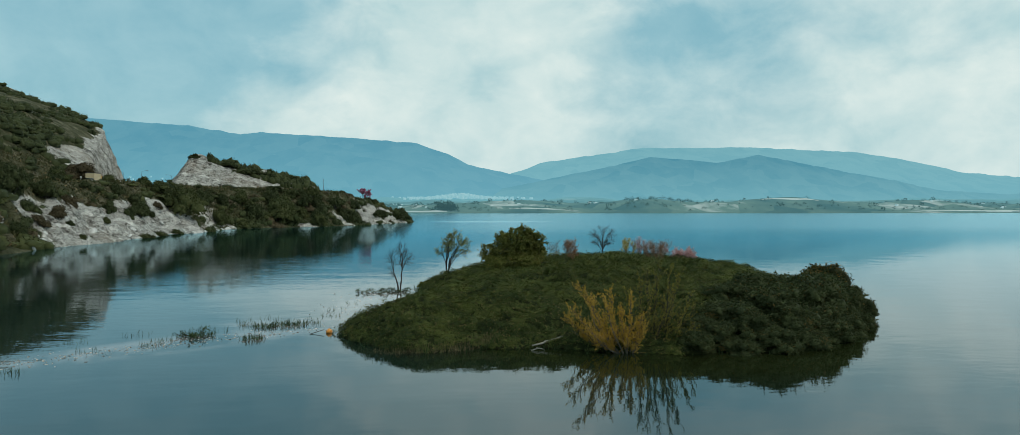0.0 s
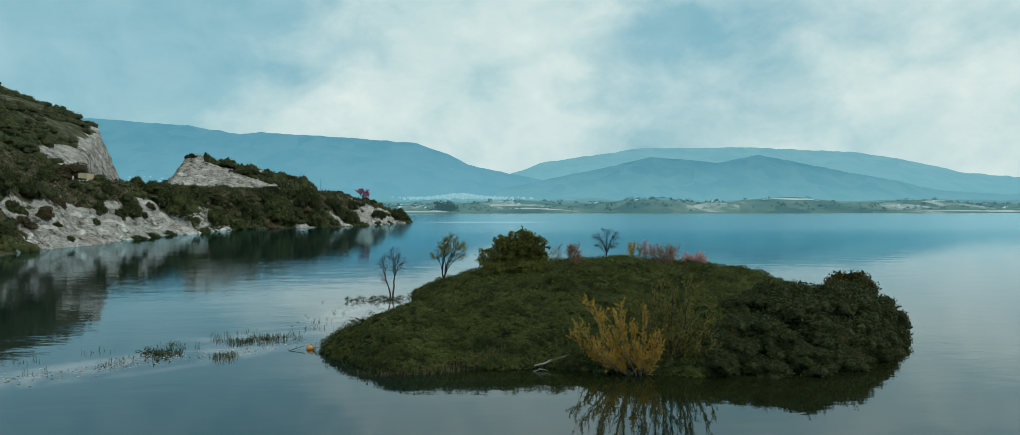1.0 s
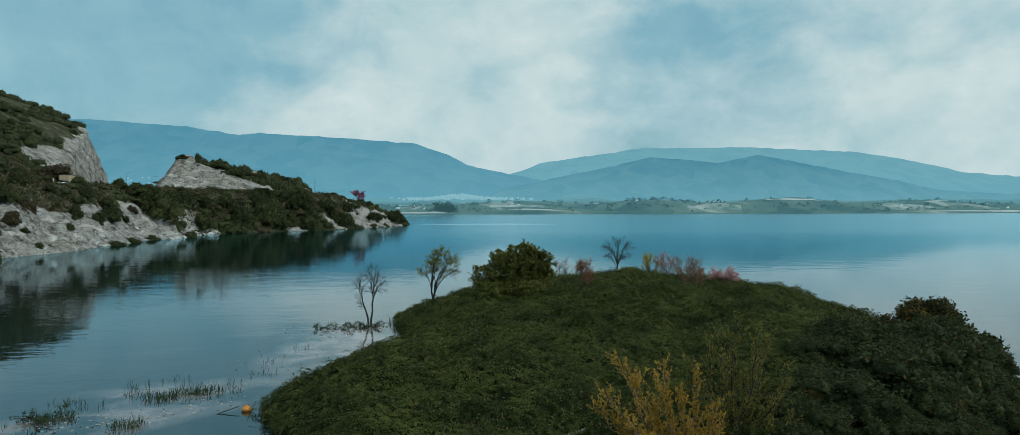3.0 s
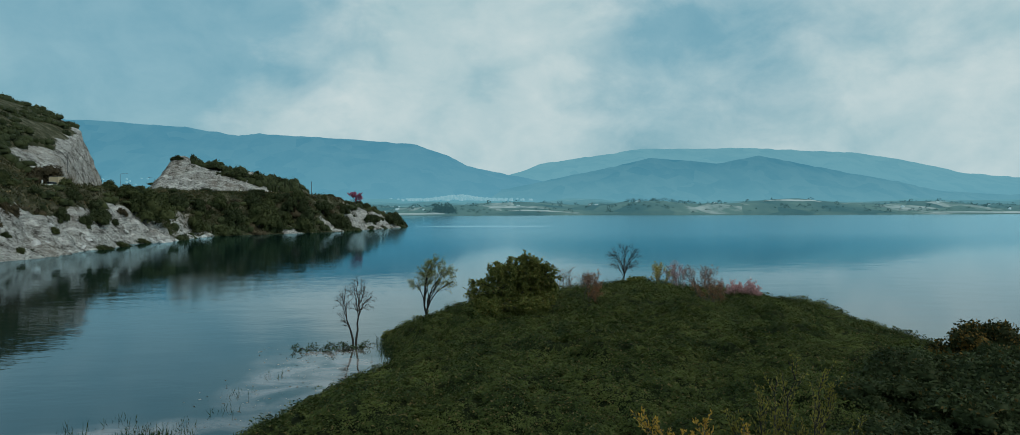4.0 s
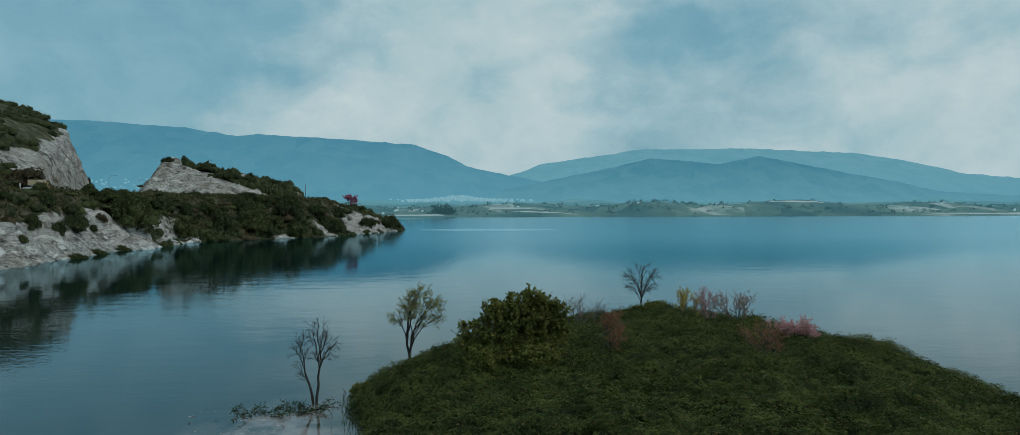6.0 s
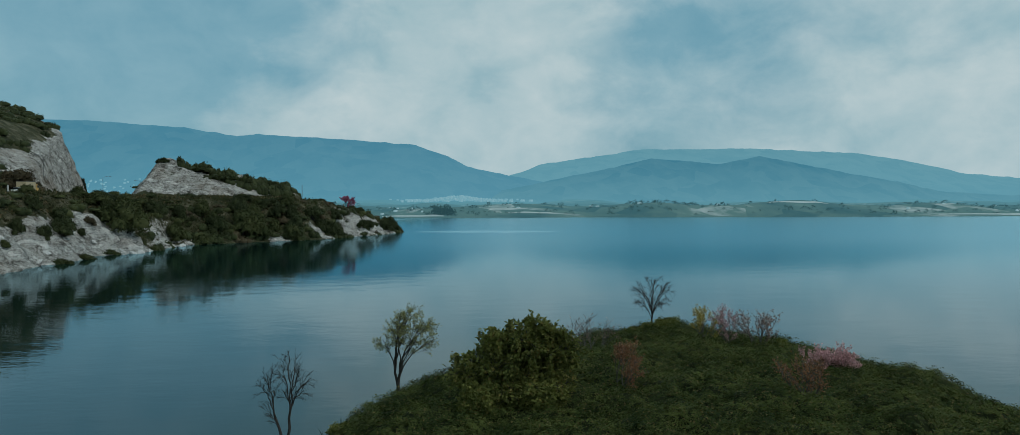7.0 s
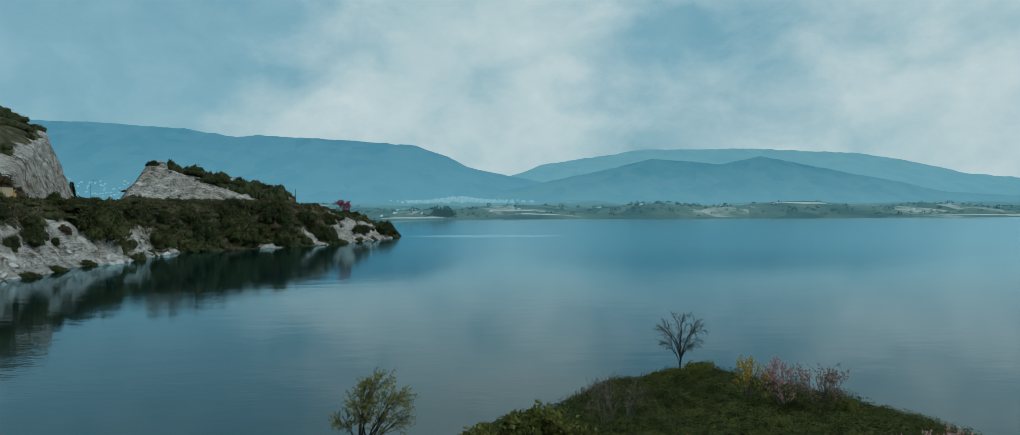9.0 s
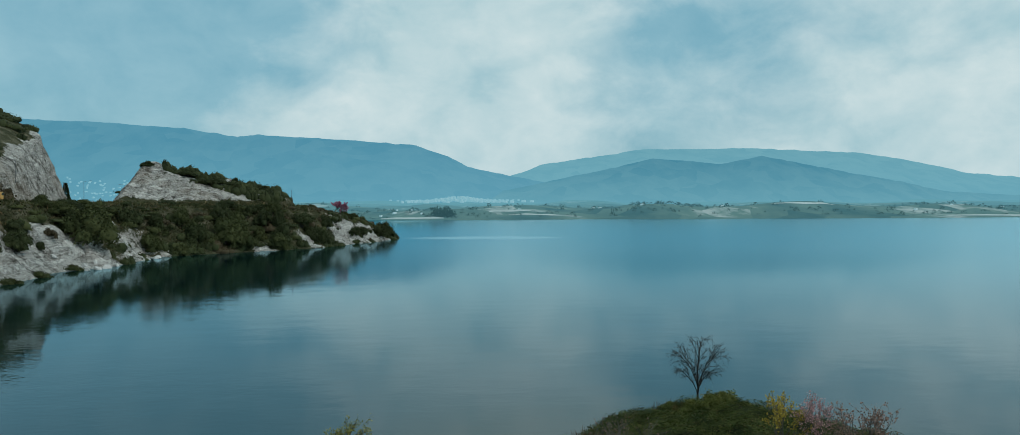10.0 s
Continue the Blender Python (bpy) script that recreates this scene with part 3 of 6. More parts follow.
def bare_share(x, y, z):
    """Where the limestone shows: the eroded bank, the outcrops near the point, the knoll's front and the quarried face."""
    d = shore_distance(x, y, SHORE)
    slope = np.hypot(headland_height(x + 0.8, y) - z, headland_height(x, y + 0.8) - z) / 0.8
    low = smooth((9.2 - d + 4.5 * fbm(x * 0.07, y * 0.07, 3, 25)) / 4)
    share = low * smooth((y - 122) / 10) * smooth((208 - y) / 8)
    for px, py, w in ((-68, 223, 9), (-66, 212, 6), (-27, 300, 9), (-24, 312, 10), (-31, 286, 7), (-50, 251, 4), (-40, 268, 4), (-33, 296, 7)):
        share = np.maximum(share, 0.95 * np.exp(-((x - px) ** 2 + (y - py) ** 2) / w ** 2))
    share = np.maximum(share, smooth((d - 25) / 8) * smooth((x + 128) / 6) * smooth((y - 312) / 6) * smooth((352 - y) / 8) * (z > 15))
    share = np.maximum(share, smooth((-118 - x) / 6) * smooth((slope - 1.0) / 0.7) * (z > 14))
    from_edge = ((x + 141.5) * -55.0 + (y - 326) * -15.0) / 57.0
    share = np.maximum(share, smooth((9 + 0.5 * np.maximum(38 - z, 0) + 8 * fbm(x * 0.06, y * 0.06, 3, 26) - from_edge) / 5) * smooth((y - 240) / 14) * (from_edge > -1) * (z > 14.5))
    return np.clip(share * (0.55 + 0.6 * smooth((slope - 0.15) / 0.5)), 0, 1)


co = np.empty(len(headland.data.vertices) * 3, np.float32)
headland.data.vertices.foreach_get("co", co)
co = co.reshape(-1, 3).astype(float)
bare = bare_share(co[:, 0], co[:, 1], co[:, 2])
# blocks and ledges stand out of the bare faces
gx = headland_height(co[:, 0] + 0.8, co[:, 1]) - co[:, 2]
gy = headland_height(co[:, 0], co[:, 1] + 0.8) - co[:, 2]
outward = unit(np.stack([-gx, -gy, np.full(len(gx), 0.8)], 1))
u, w = co[:, 1] + 0.5 * co[:, 2], co[:, 2] * 1.3 + 0.45 * co[:, 0] + 0.15 * co[:, 1]
blocks = (1 + 0.9 * smooth((co[:, 1] - 325) / 10)) * 0.75 * ridged(u * 0.16, w * 0.3, 3, 27) + 0.45 * ridged(u * 0.5 + 3, w * 0.9, 2, 28)
co = co + outward * (smooth(bare * 1.5) * (co[:, 2] > -0.5) * blocks)[:, None]
headland.data.vertices.foreach_set("co", np.ascontiguousarray(co, np.float32).ravel())
headland.data.update()
layer = headland.data.attributes.new("bare_rock", "FLOAT", "POINT")
layer.data.foreach_set("value", bare.astype(np.float32))

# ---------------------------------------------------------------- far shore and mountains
# fields, sand, trees and walls glow faintly: haze painted into their materials
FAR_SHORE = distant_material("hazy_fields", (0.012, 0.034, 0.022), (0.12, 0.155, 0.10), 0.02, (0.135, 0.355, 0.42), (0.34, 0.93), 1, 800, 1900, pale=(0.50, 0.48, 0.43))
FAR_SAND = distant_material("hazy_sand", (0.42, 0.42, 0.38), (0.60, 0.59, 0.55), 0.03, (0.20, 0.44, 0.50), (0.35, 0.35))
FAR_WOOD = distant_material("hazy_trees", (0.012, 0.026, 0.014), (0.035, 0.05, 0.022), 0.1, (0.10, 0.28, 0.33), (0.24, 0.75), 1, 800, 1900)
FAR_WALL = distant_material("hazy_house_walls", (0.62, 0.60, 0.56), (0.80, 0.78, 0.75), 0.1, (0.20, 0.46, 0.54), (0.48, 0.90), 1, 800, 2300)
# ranges carry painted blue haze as emission, paler low on the nearer two
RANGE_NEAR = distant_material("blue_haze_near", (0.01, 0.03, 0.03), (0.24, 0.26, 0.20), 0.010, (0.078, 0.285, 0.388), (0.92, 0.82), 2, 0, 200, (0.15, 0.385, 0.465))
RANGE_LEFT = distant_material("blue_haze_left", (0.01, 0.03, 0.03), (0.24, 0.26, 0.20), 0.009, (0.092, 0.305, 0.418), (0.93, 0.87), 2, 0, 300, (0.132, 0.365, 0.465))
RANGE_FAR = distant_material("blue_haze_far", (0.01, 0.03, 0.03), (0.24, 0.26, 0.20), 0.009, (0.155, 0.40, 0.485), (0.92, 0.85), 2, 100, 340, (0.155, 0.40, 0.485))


def plain_height(x, y):
    d = y - 812 - 14 * fbm(x * 0.006, y * 0.002, 3, 61) - 0.02 * np.abs(x - 300)
    low = 0.8 + 6.0 * smooth(d / 200) + 18 * smooth((y - 950) / 1300)
    knobs = 15.0 * np.maximum(fbm(x * 0.006 + 3.1, y * 0.005, 4, 62) + 0.10, 0) * smooth(d / 60)
    for kx, ky, h, w in ((230, 890, 9, 55), (430, 910, 11, 85), (640, 920, 8, 90), (80, 905, 7, 65)):
        knobs = knobs + h * np.exp(-((x - kx) / w) ** 2 - ((y - ky) / 70) ** 2)
    return np.where(d > 0, low * smooth(d / 30) + knobs + 0.25, np.maximum(d * 0.05, -2))


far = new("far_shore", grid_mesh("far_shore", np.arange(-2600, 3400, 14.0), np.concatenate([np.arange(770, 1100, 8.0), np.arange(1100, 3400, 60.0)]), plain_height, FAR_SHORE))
tagged(far, "hazy low farmland along the far shore", "far shore", kind="structure")

PROFILE_LEFT = [(-0.59, 0.1207), (-0.472, 0.1167), (-0.426, 0.1137), (-0.351, 0.1083), (-0.284, 0.0976), (-0.258, 0.1004), (-0.19, 0.0966),
                (-0.121, 0.0927), (-0.051, 0.0871), (-0.007, 0.0723), (0.02, 0.0582), (0.056, 0.0503), (0.092, 0.0433), (0.182, 0.0255), (0.367, 0.012)]
PROFILE_FAR = [(-0.1, 0.01), (0.002, 0.0296), (0.056, 0.0387), (0.092, 0.0504), (0.119, 0.0613), (0.182, 0.0706), (0.228, 0.0772), (0.26, 0.0828),
               (0.348, 0.0834), (0.414, 0.0847), (0.49, 0.0815), (0.567, 0.0792), (0.655, 0.0666), (0.734, 0.0501), (0.821, 0.0438)]
PROFILE_NEAR = [(-0.1, 0.008), (0.002, 0.0163), (0.092, 0.0307), (0.146, 0.0426), (0.2, 0.0527), (0.274, 0.0702), (0.33, 0.0659), (0.367, 0.0625),
                (0.428, 0.0738), (0.481, 0.0648), (0.548, 0.0522), (0.635, 0.0376), (0.694, 0.0247), (0.822, 0.0173)]


def range_height(uu, vv, crest, profile, seed):
    """Height of a range's near side: uu across, vv from its foot to its crest."""
    us, hs = np.array(profile).T
    top = np.interp(uu, us, hs) * crest + 6.6
    spur = ridged(uu * 13, vv * 1.6 + uu * 3, 5, seed)
    z = top * vv ** (1.25 + 0.35 * spur) + 0.016 * crest * spur * vv * (1 - vv) * 4 - 8
    return z + 0.0011 * crest * fbm(uu * 90, vv * 9, 3, seed + 9) * vv + 8 * vv


def mountain_range(name, crest, depth, profile, mat, seed, label):
    """A range whose crest line stands at a given distance, with spurs and gullies down its near side."""
    u = np.linspace(-1.0, 1.1, 520)
    v = np.linspace(0, 1, 60)
    uu, vv = np.meshgrid(u, v)
    dist = crest - depth * (1 - vv)
    z = range_height(uu, vv, crest, profile, seed)
    verts = np.stack([(uu * dist).ravel(), dist.ravel(), z.ravel()], 1)
    i = np.arange(len(v) - 1)[:, None] * len(u) + np.arange(len(u) - 1)[None]
    faces = np.stack([i, i + 1, i + 1 + len(u), i + len(u)], -1).reshape(-1, 4)
    return tagged(new(name, mesh_from(name, verts, faces, mat)), label, "mountains", kind="structure")


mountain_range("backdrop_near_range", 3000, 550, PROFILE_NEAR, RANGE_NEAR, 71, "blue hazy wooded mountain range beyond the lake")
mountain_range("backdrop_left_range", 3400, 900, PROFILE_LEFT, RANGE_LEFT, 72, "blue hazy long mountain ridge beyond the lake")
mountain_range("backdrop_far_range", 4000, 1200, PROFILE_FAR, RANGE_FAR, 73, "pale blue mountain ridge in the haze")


# ---------------------------------------------------------------- plants: builders
def tube(points, radii, sides):
    """Corners and faces of a tapering limb along a line of points."""
    points, radii = np.asarray(points, float), np.asarray(radii, float)
    t = unit(np.gradient(points, axis=0))
    ref = np.array([0.0, 0.0, 1.0]) if abs(t[0][2]) < 0.9 else np.array([1.0, 0.0, 0.0])
    a = unit(np.cross(t, ref))
    b = np.cross(t, a)
    ang = np.linspace(0, 2 * math.pi, sides, endpoint=False)
    ring = points[:, None] + radii[:, None, None] * (np.cos(ang)[None, :, None] * a[:, None] + np.sin(ang)[None, :, None] * b[:, None])
    i = np.arange(len(points) - 1)[:, None] * sides + np.arange(sides)[None]
    j = np.arange(len(points) - 1)[:, None] * sides + (np.arange(sides)[None] + 1) % sides
    return ring.reshape(-1, 3), np.stack([i, j, j + sides, i + sides], -1).reshape(-1, 4)


def joined(pieces):
    verts, faces, n = [], [], 0
    for v, f in pieces:
        verts.append(v)
        faces.append(f + n)
        n += len(v)
    return np.concatenate(verts), np.concatenate(faces)


def grow(r, start, way, length, radius, level, plan, out):
    """One limb and all that springs from it. plan: per level (children, spread, length ratio, lift, wander)."""
    kids, spread, ratio, lift, wander = plan[min(level, len(plan) - 1)]
    steps = 6 if level < 2 else 4
    points, way = [np.array(start, float)], unit(np.array(way, float))
    for _ in range(steps):
        way = unit(way + r.normal(size=3) * wander + np.array([0, 0, lift]))
        points.append(points[-1] + way * length / steps)
    last = level >= len(plan) - 1
    radii = np.maximum(np.linspace(radius, radius * (0.35 if last else 0.62), steps + 1), 0.0065 if last else 0.010)
    out.append((level, np.array(points), radii))
    if last:
        return
    for k in range(kids):
        at = steps if k < 2 else r.integers(steps - 1 if ratio > 1 else max(1, steps // 2 - (1 if level == 0 else 0)), steps + 1)
        turn = r.uniform(0, 2 * math.pi)
        side = unit(np.cross(way, [math.cos(turn), math.sin(turn), 0.31]))
        a = spread * (r.uniform(0.25, 1.75) if ratio > 1 else r.uniform(0.55, 1.2))
        grow(r, points[at], way * math.cos(a) + side * math.sin(a), length * ratio * r.uniform(0.75, 1.2), radii[at] * r.uniform(0.6, 0.8), level + 1, plan, out)


def limbs_mesh(name, limbs, mat, levels):
    pieces = [tube(p, rad, 6 if lv == 0 else (5 if lv == 1 else 3)) for lv, p, rad in limbs if lv in levels]
    return mesh_from(name, *joined(pieces), mat)


def along_limbs(r, limbs, levels, per_limb, reach=0.05):
    """Places scattered along the outer limbs, with the way each limb runs there."""
    places, ways = [], []
    for lv, p, _ in limbs:
        if lv in levels:
            at = r.uniform(0.15, 1.0, per_limb) * (len(p) - 1)
            i = np.minimum(at.astype(int), len(p) - 2)
            f = (at - i)[:, None]
            places.append(p[i] * (1 - f) + p[i + 1] * f + r.normal(size=(per_limb, 3)) * reach)
            ways.append(p[i + 1] - p[i])
    return np.concatenate(places), np.concatenate(ways)


def woody(name, place, label, category, size, stems, plan, bark, seed, leaf=None, group="", turn=0.0):
    """A tree or shrub with stems, branches and, where it has any, leaves. size: height and width in metres.
    stems: (lean degrees, bearing, length, radius); leaf: (material, per twig, size, width, part name)."""
    r = np.random.default_rng(seed)
    ob = thing(name, place, label, category, group, turn=turn)
    limbs = []
    for lean, bearing, length, radius in stems:
        l, b = radians(lean), radians(bearing)
        grow(r, (0.05 * math.cos(b), 0.05 * math.sin(b), 0), (math.sin(l) * math.cos(b), math.sin(l) * math.sin(b), math.cos(l)), length, radius, 0, plan, limbs)
    ends = np.concatenate([p for _, p, _ in limbs])
    across = np.percentile(np.abs(ends[:, :2]), 98, axis=0).mean()
    fit = np.array([size[1] / 2 / across, size[1] / 2 / across, size[0] / np.percentile(ends[:, 2], 99.7)])
    limbs = [(lv, p * fit - np.array([0, 0, 0.2]) * (lv == 0) * np.linspace(1, 0, len(p))[:, None], rad) for lv, p, rad in limbs]
    top = len(plan) - 1
    for lv, p, rad in limbs:
        if lv == 0:
            part("trunk" if len(stems) == 1 else "stem", mesh_from("stem", *tube(p, rad, 7), bark), ob)
    part("branchwork", limbs_mesh("branchwork", limbs, bark, set(range(1, top))), ob, kind="stuff")
    part("twig_spray", limbs_mesh("twig_spray", limbs, bark, {top}), ob, kind="stuff")
    if leaf:
        mat, each, leaf_size, width, called = leaf
        where, ways = along_limbs(r, limbs, {top, top - 1, top - 2} - {0} if top > 2 else {top}, each)
        v, f = blades(where, unit(ways) + r.normal(size=ways.shape) * 0.7, leaf_size * r.uniform(0.6, 1.3, len(where)), width, r)
        part(called, mesh_from(called, v, f, mat, False), ob, kind="stuff")
    return ob


def clusters(r, points, k):
    """Which of k near groups each point falls into."""
    k = min(k, len(points))
    mid = points[r.choice(len(points), k, replace=False)]
    for _ in range(6):
        own = np.linalg.norm(points[:, None] - mid[None], axis=2).argmin(1)
        mid = np.array([points[own == i].mean(0) if (own == i).any() else mid[i] for i in range(k)])
    return own


def bend(r, start, way, end, steps, rise, wander):
    """A limb that leaves in one direction and curves to its end, with small kinks."""
    span = np.linalg.norm(end - start)
    mid = start + unit(unit(way) + np.array([0, 0, rise])) * span * 0.5
    t = np.linspace(0, 1, steps)[:, None]
    line = (1 - t) ** 2 * start + 2 * t * (1 - t) * mid + t ** 2 * end
    line[1:-1] += r.normal(size=(steps - 2, 3)) * span * wander
    return line


def crown_tree(name, place, label, category, stems, crown, shares, radius, bark, seed, leaf=None, tip=0.005, rise=0.5, wander=0.018):
    """A tree whose limbs, branches and twigs fan out to fill its crown's lobes (x, y, z and three half axes each).
    stems: lines of points; shares: limbs, branches on each, twigs on each; leaf: (material, count, size, width, part name)."""
    r = np.random.default_rng(seed)
    ob = thing(name, place, label, category)
    limbs, branches, twigs = shares
    count = limbs * branches * twigs
    sizes = np.array([c[3] * c[4] * c[5] for c in crown]) ** 0.8
    c = np.array(crown)[r.choice(len(crown), count, p=sizes / sizes.sum())]
    goals = c[:, :3] + unit(r.normal(size=(count, 3))) * r.uniform(0.1, 1, (count, 1)) ** 0.38 * c[:, 3:]
    lines = [np.array(s, float) for s in stems]
    for line in lines:
        part("trunk" if len(stems) == 1 else "stem", mesh_from("stem", *tube(line, np.linspace(radius, radius * 0.62, len(line)), 7), bark), ob)
    thick, thin, ends, ways = [], [], [], []
    own = clusters(r, goals, limbs)
    lowest, highest = goals[:, 2].min(), goals[:, 2].max()
    for i in np.unique(own):
        mine = goals[own == i]
        centre = mine.mean(0)
        stem = lines[int(np.argmin([np.linalg.norm(l[-1] - centre) + 0.3 * r.uniform() for l in lines]))]
        at = int(round((len(stem) - 1) * np.clip(0.62 + 0.6 * (centre[2] - lowest) / (highest - lowest) + 0.1 * r.normal(), 0.5, 1)))
        up = stem[at] - stem[at - 1]
        out = centre - stem[at]
        limb = bend(r, stem[at], unit(up) + 0.9 * unit(out), centre + out * 0.12, 8, rise, wander)
        thick.append(tube(limb, np.linspace(radius * 0.45, radius * 0.15, 8), 5))
        group = clusters(r, mine, branches)
        for j in np.unique(group):
            few = mine[group == j]
            goal = few.mean(0)
            near = np.linalg.norm(limb - goal, axis=1).argmin()
            k = int(np.clip(near - r.integers(1, 4), 1, 6))
            branch = bend(r, limb[k], unit(limb[k + 1] - limb[k]) + 0.5 * unit(goal - limb[k]), goal, 6, rise * 0.8, wander * 1.3)
            thick.append(tube(branch, np.linspace(radius * 0.15 + tip * 0.4, tip * 1.2, 6), 4))
            for goal in few:
                near = np.linalg.norm(branch - goal, axis=1).argmin()
                k = int(np.clip(near - r.integers(1, 3), 1, 4))
                twig = bend(r, branch[k], unit(branch[k + 1] - branch[k]) + 0.4 * unit(goal - branch[k]), goal, 5, rise * 0.7, wander * 1.6)
                thin.append(tube(twig, np.linspace(tip * 1.25, tip * 0.8, 5), 3))
                for _ in range(2):
                    s = int(r.integers(1, 4))
                    tail = bend(r, twig[s], twig[s + 1] - twig[s], twig[s] + unit(twig[4] - twig[0] + r.normal(size=3) * 0.16) * r.uniform(0.15, 0.32), 3, rise * 0.5, 0.02)
                    thin.append(tube(tail, np.linspace(tip, tip * 0.7, 3), 3))
                    ends.append(tail[1:])
                    ways.append(np.repeat((tail[-1] - tail[0])[None], 2, 0))
                ends.append(twig[2:])
                ways.append(np.repeat((twig[-1] - twig[-2])[None], 3, 0))
    part("branchwork", mesh_from("branchwork", *joined(thick), bark), ob, kind="stuff")
    part("twig_spray", mesh_from("twig_spray", *joined(thin), bark), ob, kind="stuff")
    if leaf:
        mat, many, size, width, called = leaf
        ends, ways = np.concatenate(ends), np.concatenate(ways)
        at = r.integers(0, len(ends), many)
        v, f = blades(ends[at] + r.normal(size=(many, 3)) * 0.03, unit(ways[at]) + r.normal(size=(many, 3)) * 0.5, size * r.uniform(0.6, 1.3, many), width, r,
                      facing=np.array([0, 0, 1.0]) + r.normal(size=(many, 3)) * 0.6)
        part(called, mesh_from(called, v, f, mat, False), ob, kind="stuff")
    return ob


def bush_meshes(seed, lobes, leaf_size, leaf_width, count, mat, spread=1.0, tall=1.0, ragged=0.18, shoots=0.0, lobe=(0.20, 0.42)):
    """Crown and stem of a leafy bush of about 1 m radius and 1.35 m height, standing on its base at the origin."""
    r = np.random.default_rng(seed)
    centres, radii = [(0, 0, 0.55 * tall)], [0.52]
    for k in range(lobes):
        b = 2 * math.pi * (k + r.uniform(-0.4, 0.4)) / lobes * 2.4
        h = r.uniform(0.12, 1.0) * tall
        reach = r.uniform(0.4, 0.82) * spread * math.sqrt(max(0.25, 1.1 - (h / tall) ** 2))
        centres.append((reach * math.cos(b), reach * math.sin(b), h))
        radii.append(r.uniform(*lobe))
    centres, radii = np.array(centres), np.array(radii)
    which = r.choice(len(radii), count, p=radii ** 2 / (radii ** 2).sum())
    d = unit(r.normal(size=(count, 3)))
    d[:, 2] = np.where(d[:, 2] < -0.6, -d[:, 2], d[:, 2])
    phase = r.uniform(0, 6.3, len(radii))
    wide = radii[:, None] * np.array([spread, spread, 1.0])
    depth = 1 - np.abs(r.normal(size=count)) * ragged * 0.6 + shoots * 0.6 * r.uniform(0, 1, count) ** 7
    where = centres[which] + d * (lumps(d, phase[which]) * depth)[:, None] * wide[which]
    where[:, 2] = np.maximum(where[:, 2], 0.02 + r.uniform(0, 0.1, count))
    ways = r.normal(size=d.shape) + np.array([0, 0, 0.15]) + 0.45 * d
    v, f = blades(where, ways, leaf_size * r.uniform(0.6, 1.35, count), leaf_width, r, facing=d + r.normal(size=d.shape) * 0.7)
    v, f = joined([(v, f), domes(centres, wide * 0.84, phase)])
    crown = mesh_from("crown", v, f, mat, False)
    pieces = []
    for c in centres[:7]:
        line = np.array([np.array([c[0] * 0.12, c[1] * 0.12, -0.12]) * (1 - t) + c * t + np.array([0, 0, 0.12 * math.sin(math.pi * t)]) for t in np.linspace(0, 1, 6)])
        pieces.append(tube(line, np.linspace(0.045, 0.012, 6), 5))
    return crown, mesh_from("trunk", *joined(pieces), BARK)


def bush(name, place, label, meshes, size, category="shrub", group="", turn=0.0):
    """size: half width in x and y, and height, in metres per unit of the mesh."""
    ob = thing(name, place, label, category, group, turn=turn)
    ob.scale = size
    part("crown", meshes[0], ob, kind="stuff")
    part("trunk", meshes[1], ob)
    return ob


# ---------------------------------------------------------------- islet: low weeds
def weed_top(x, y):
    """The upper side of the tangled weeds: low mounds that run into each other, thinning out at the water."""
    d = shore_distance(x, y, ISLET) + 0.5 * fbm(x * 0.5, y * 0.5, 3, 5)
    tangle = 0.29 + 0.40 * fbm(x * 0.45, y * 0.45, 2, 83) + 0.40 * ridged(x * 0.55 + 2, y * 0.55, 2, 84) + 0.16 * fbm(x * 1.9, y * 1.9, 2, 85)
    return np.maximum(islet_height(x, y), 0) + np.maximum(tangle, 0.08) * (0.35 + 0.65 * smooth((d + 0.3) / 2.5)) * smooth((d + 0.45) / 0.5), d


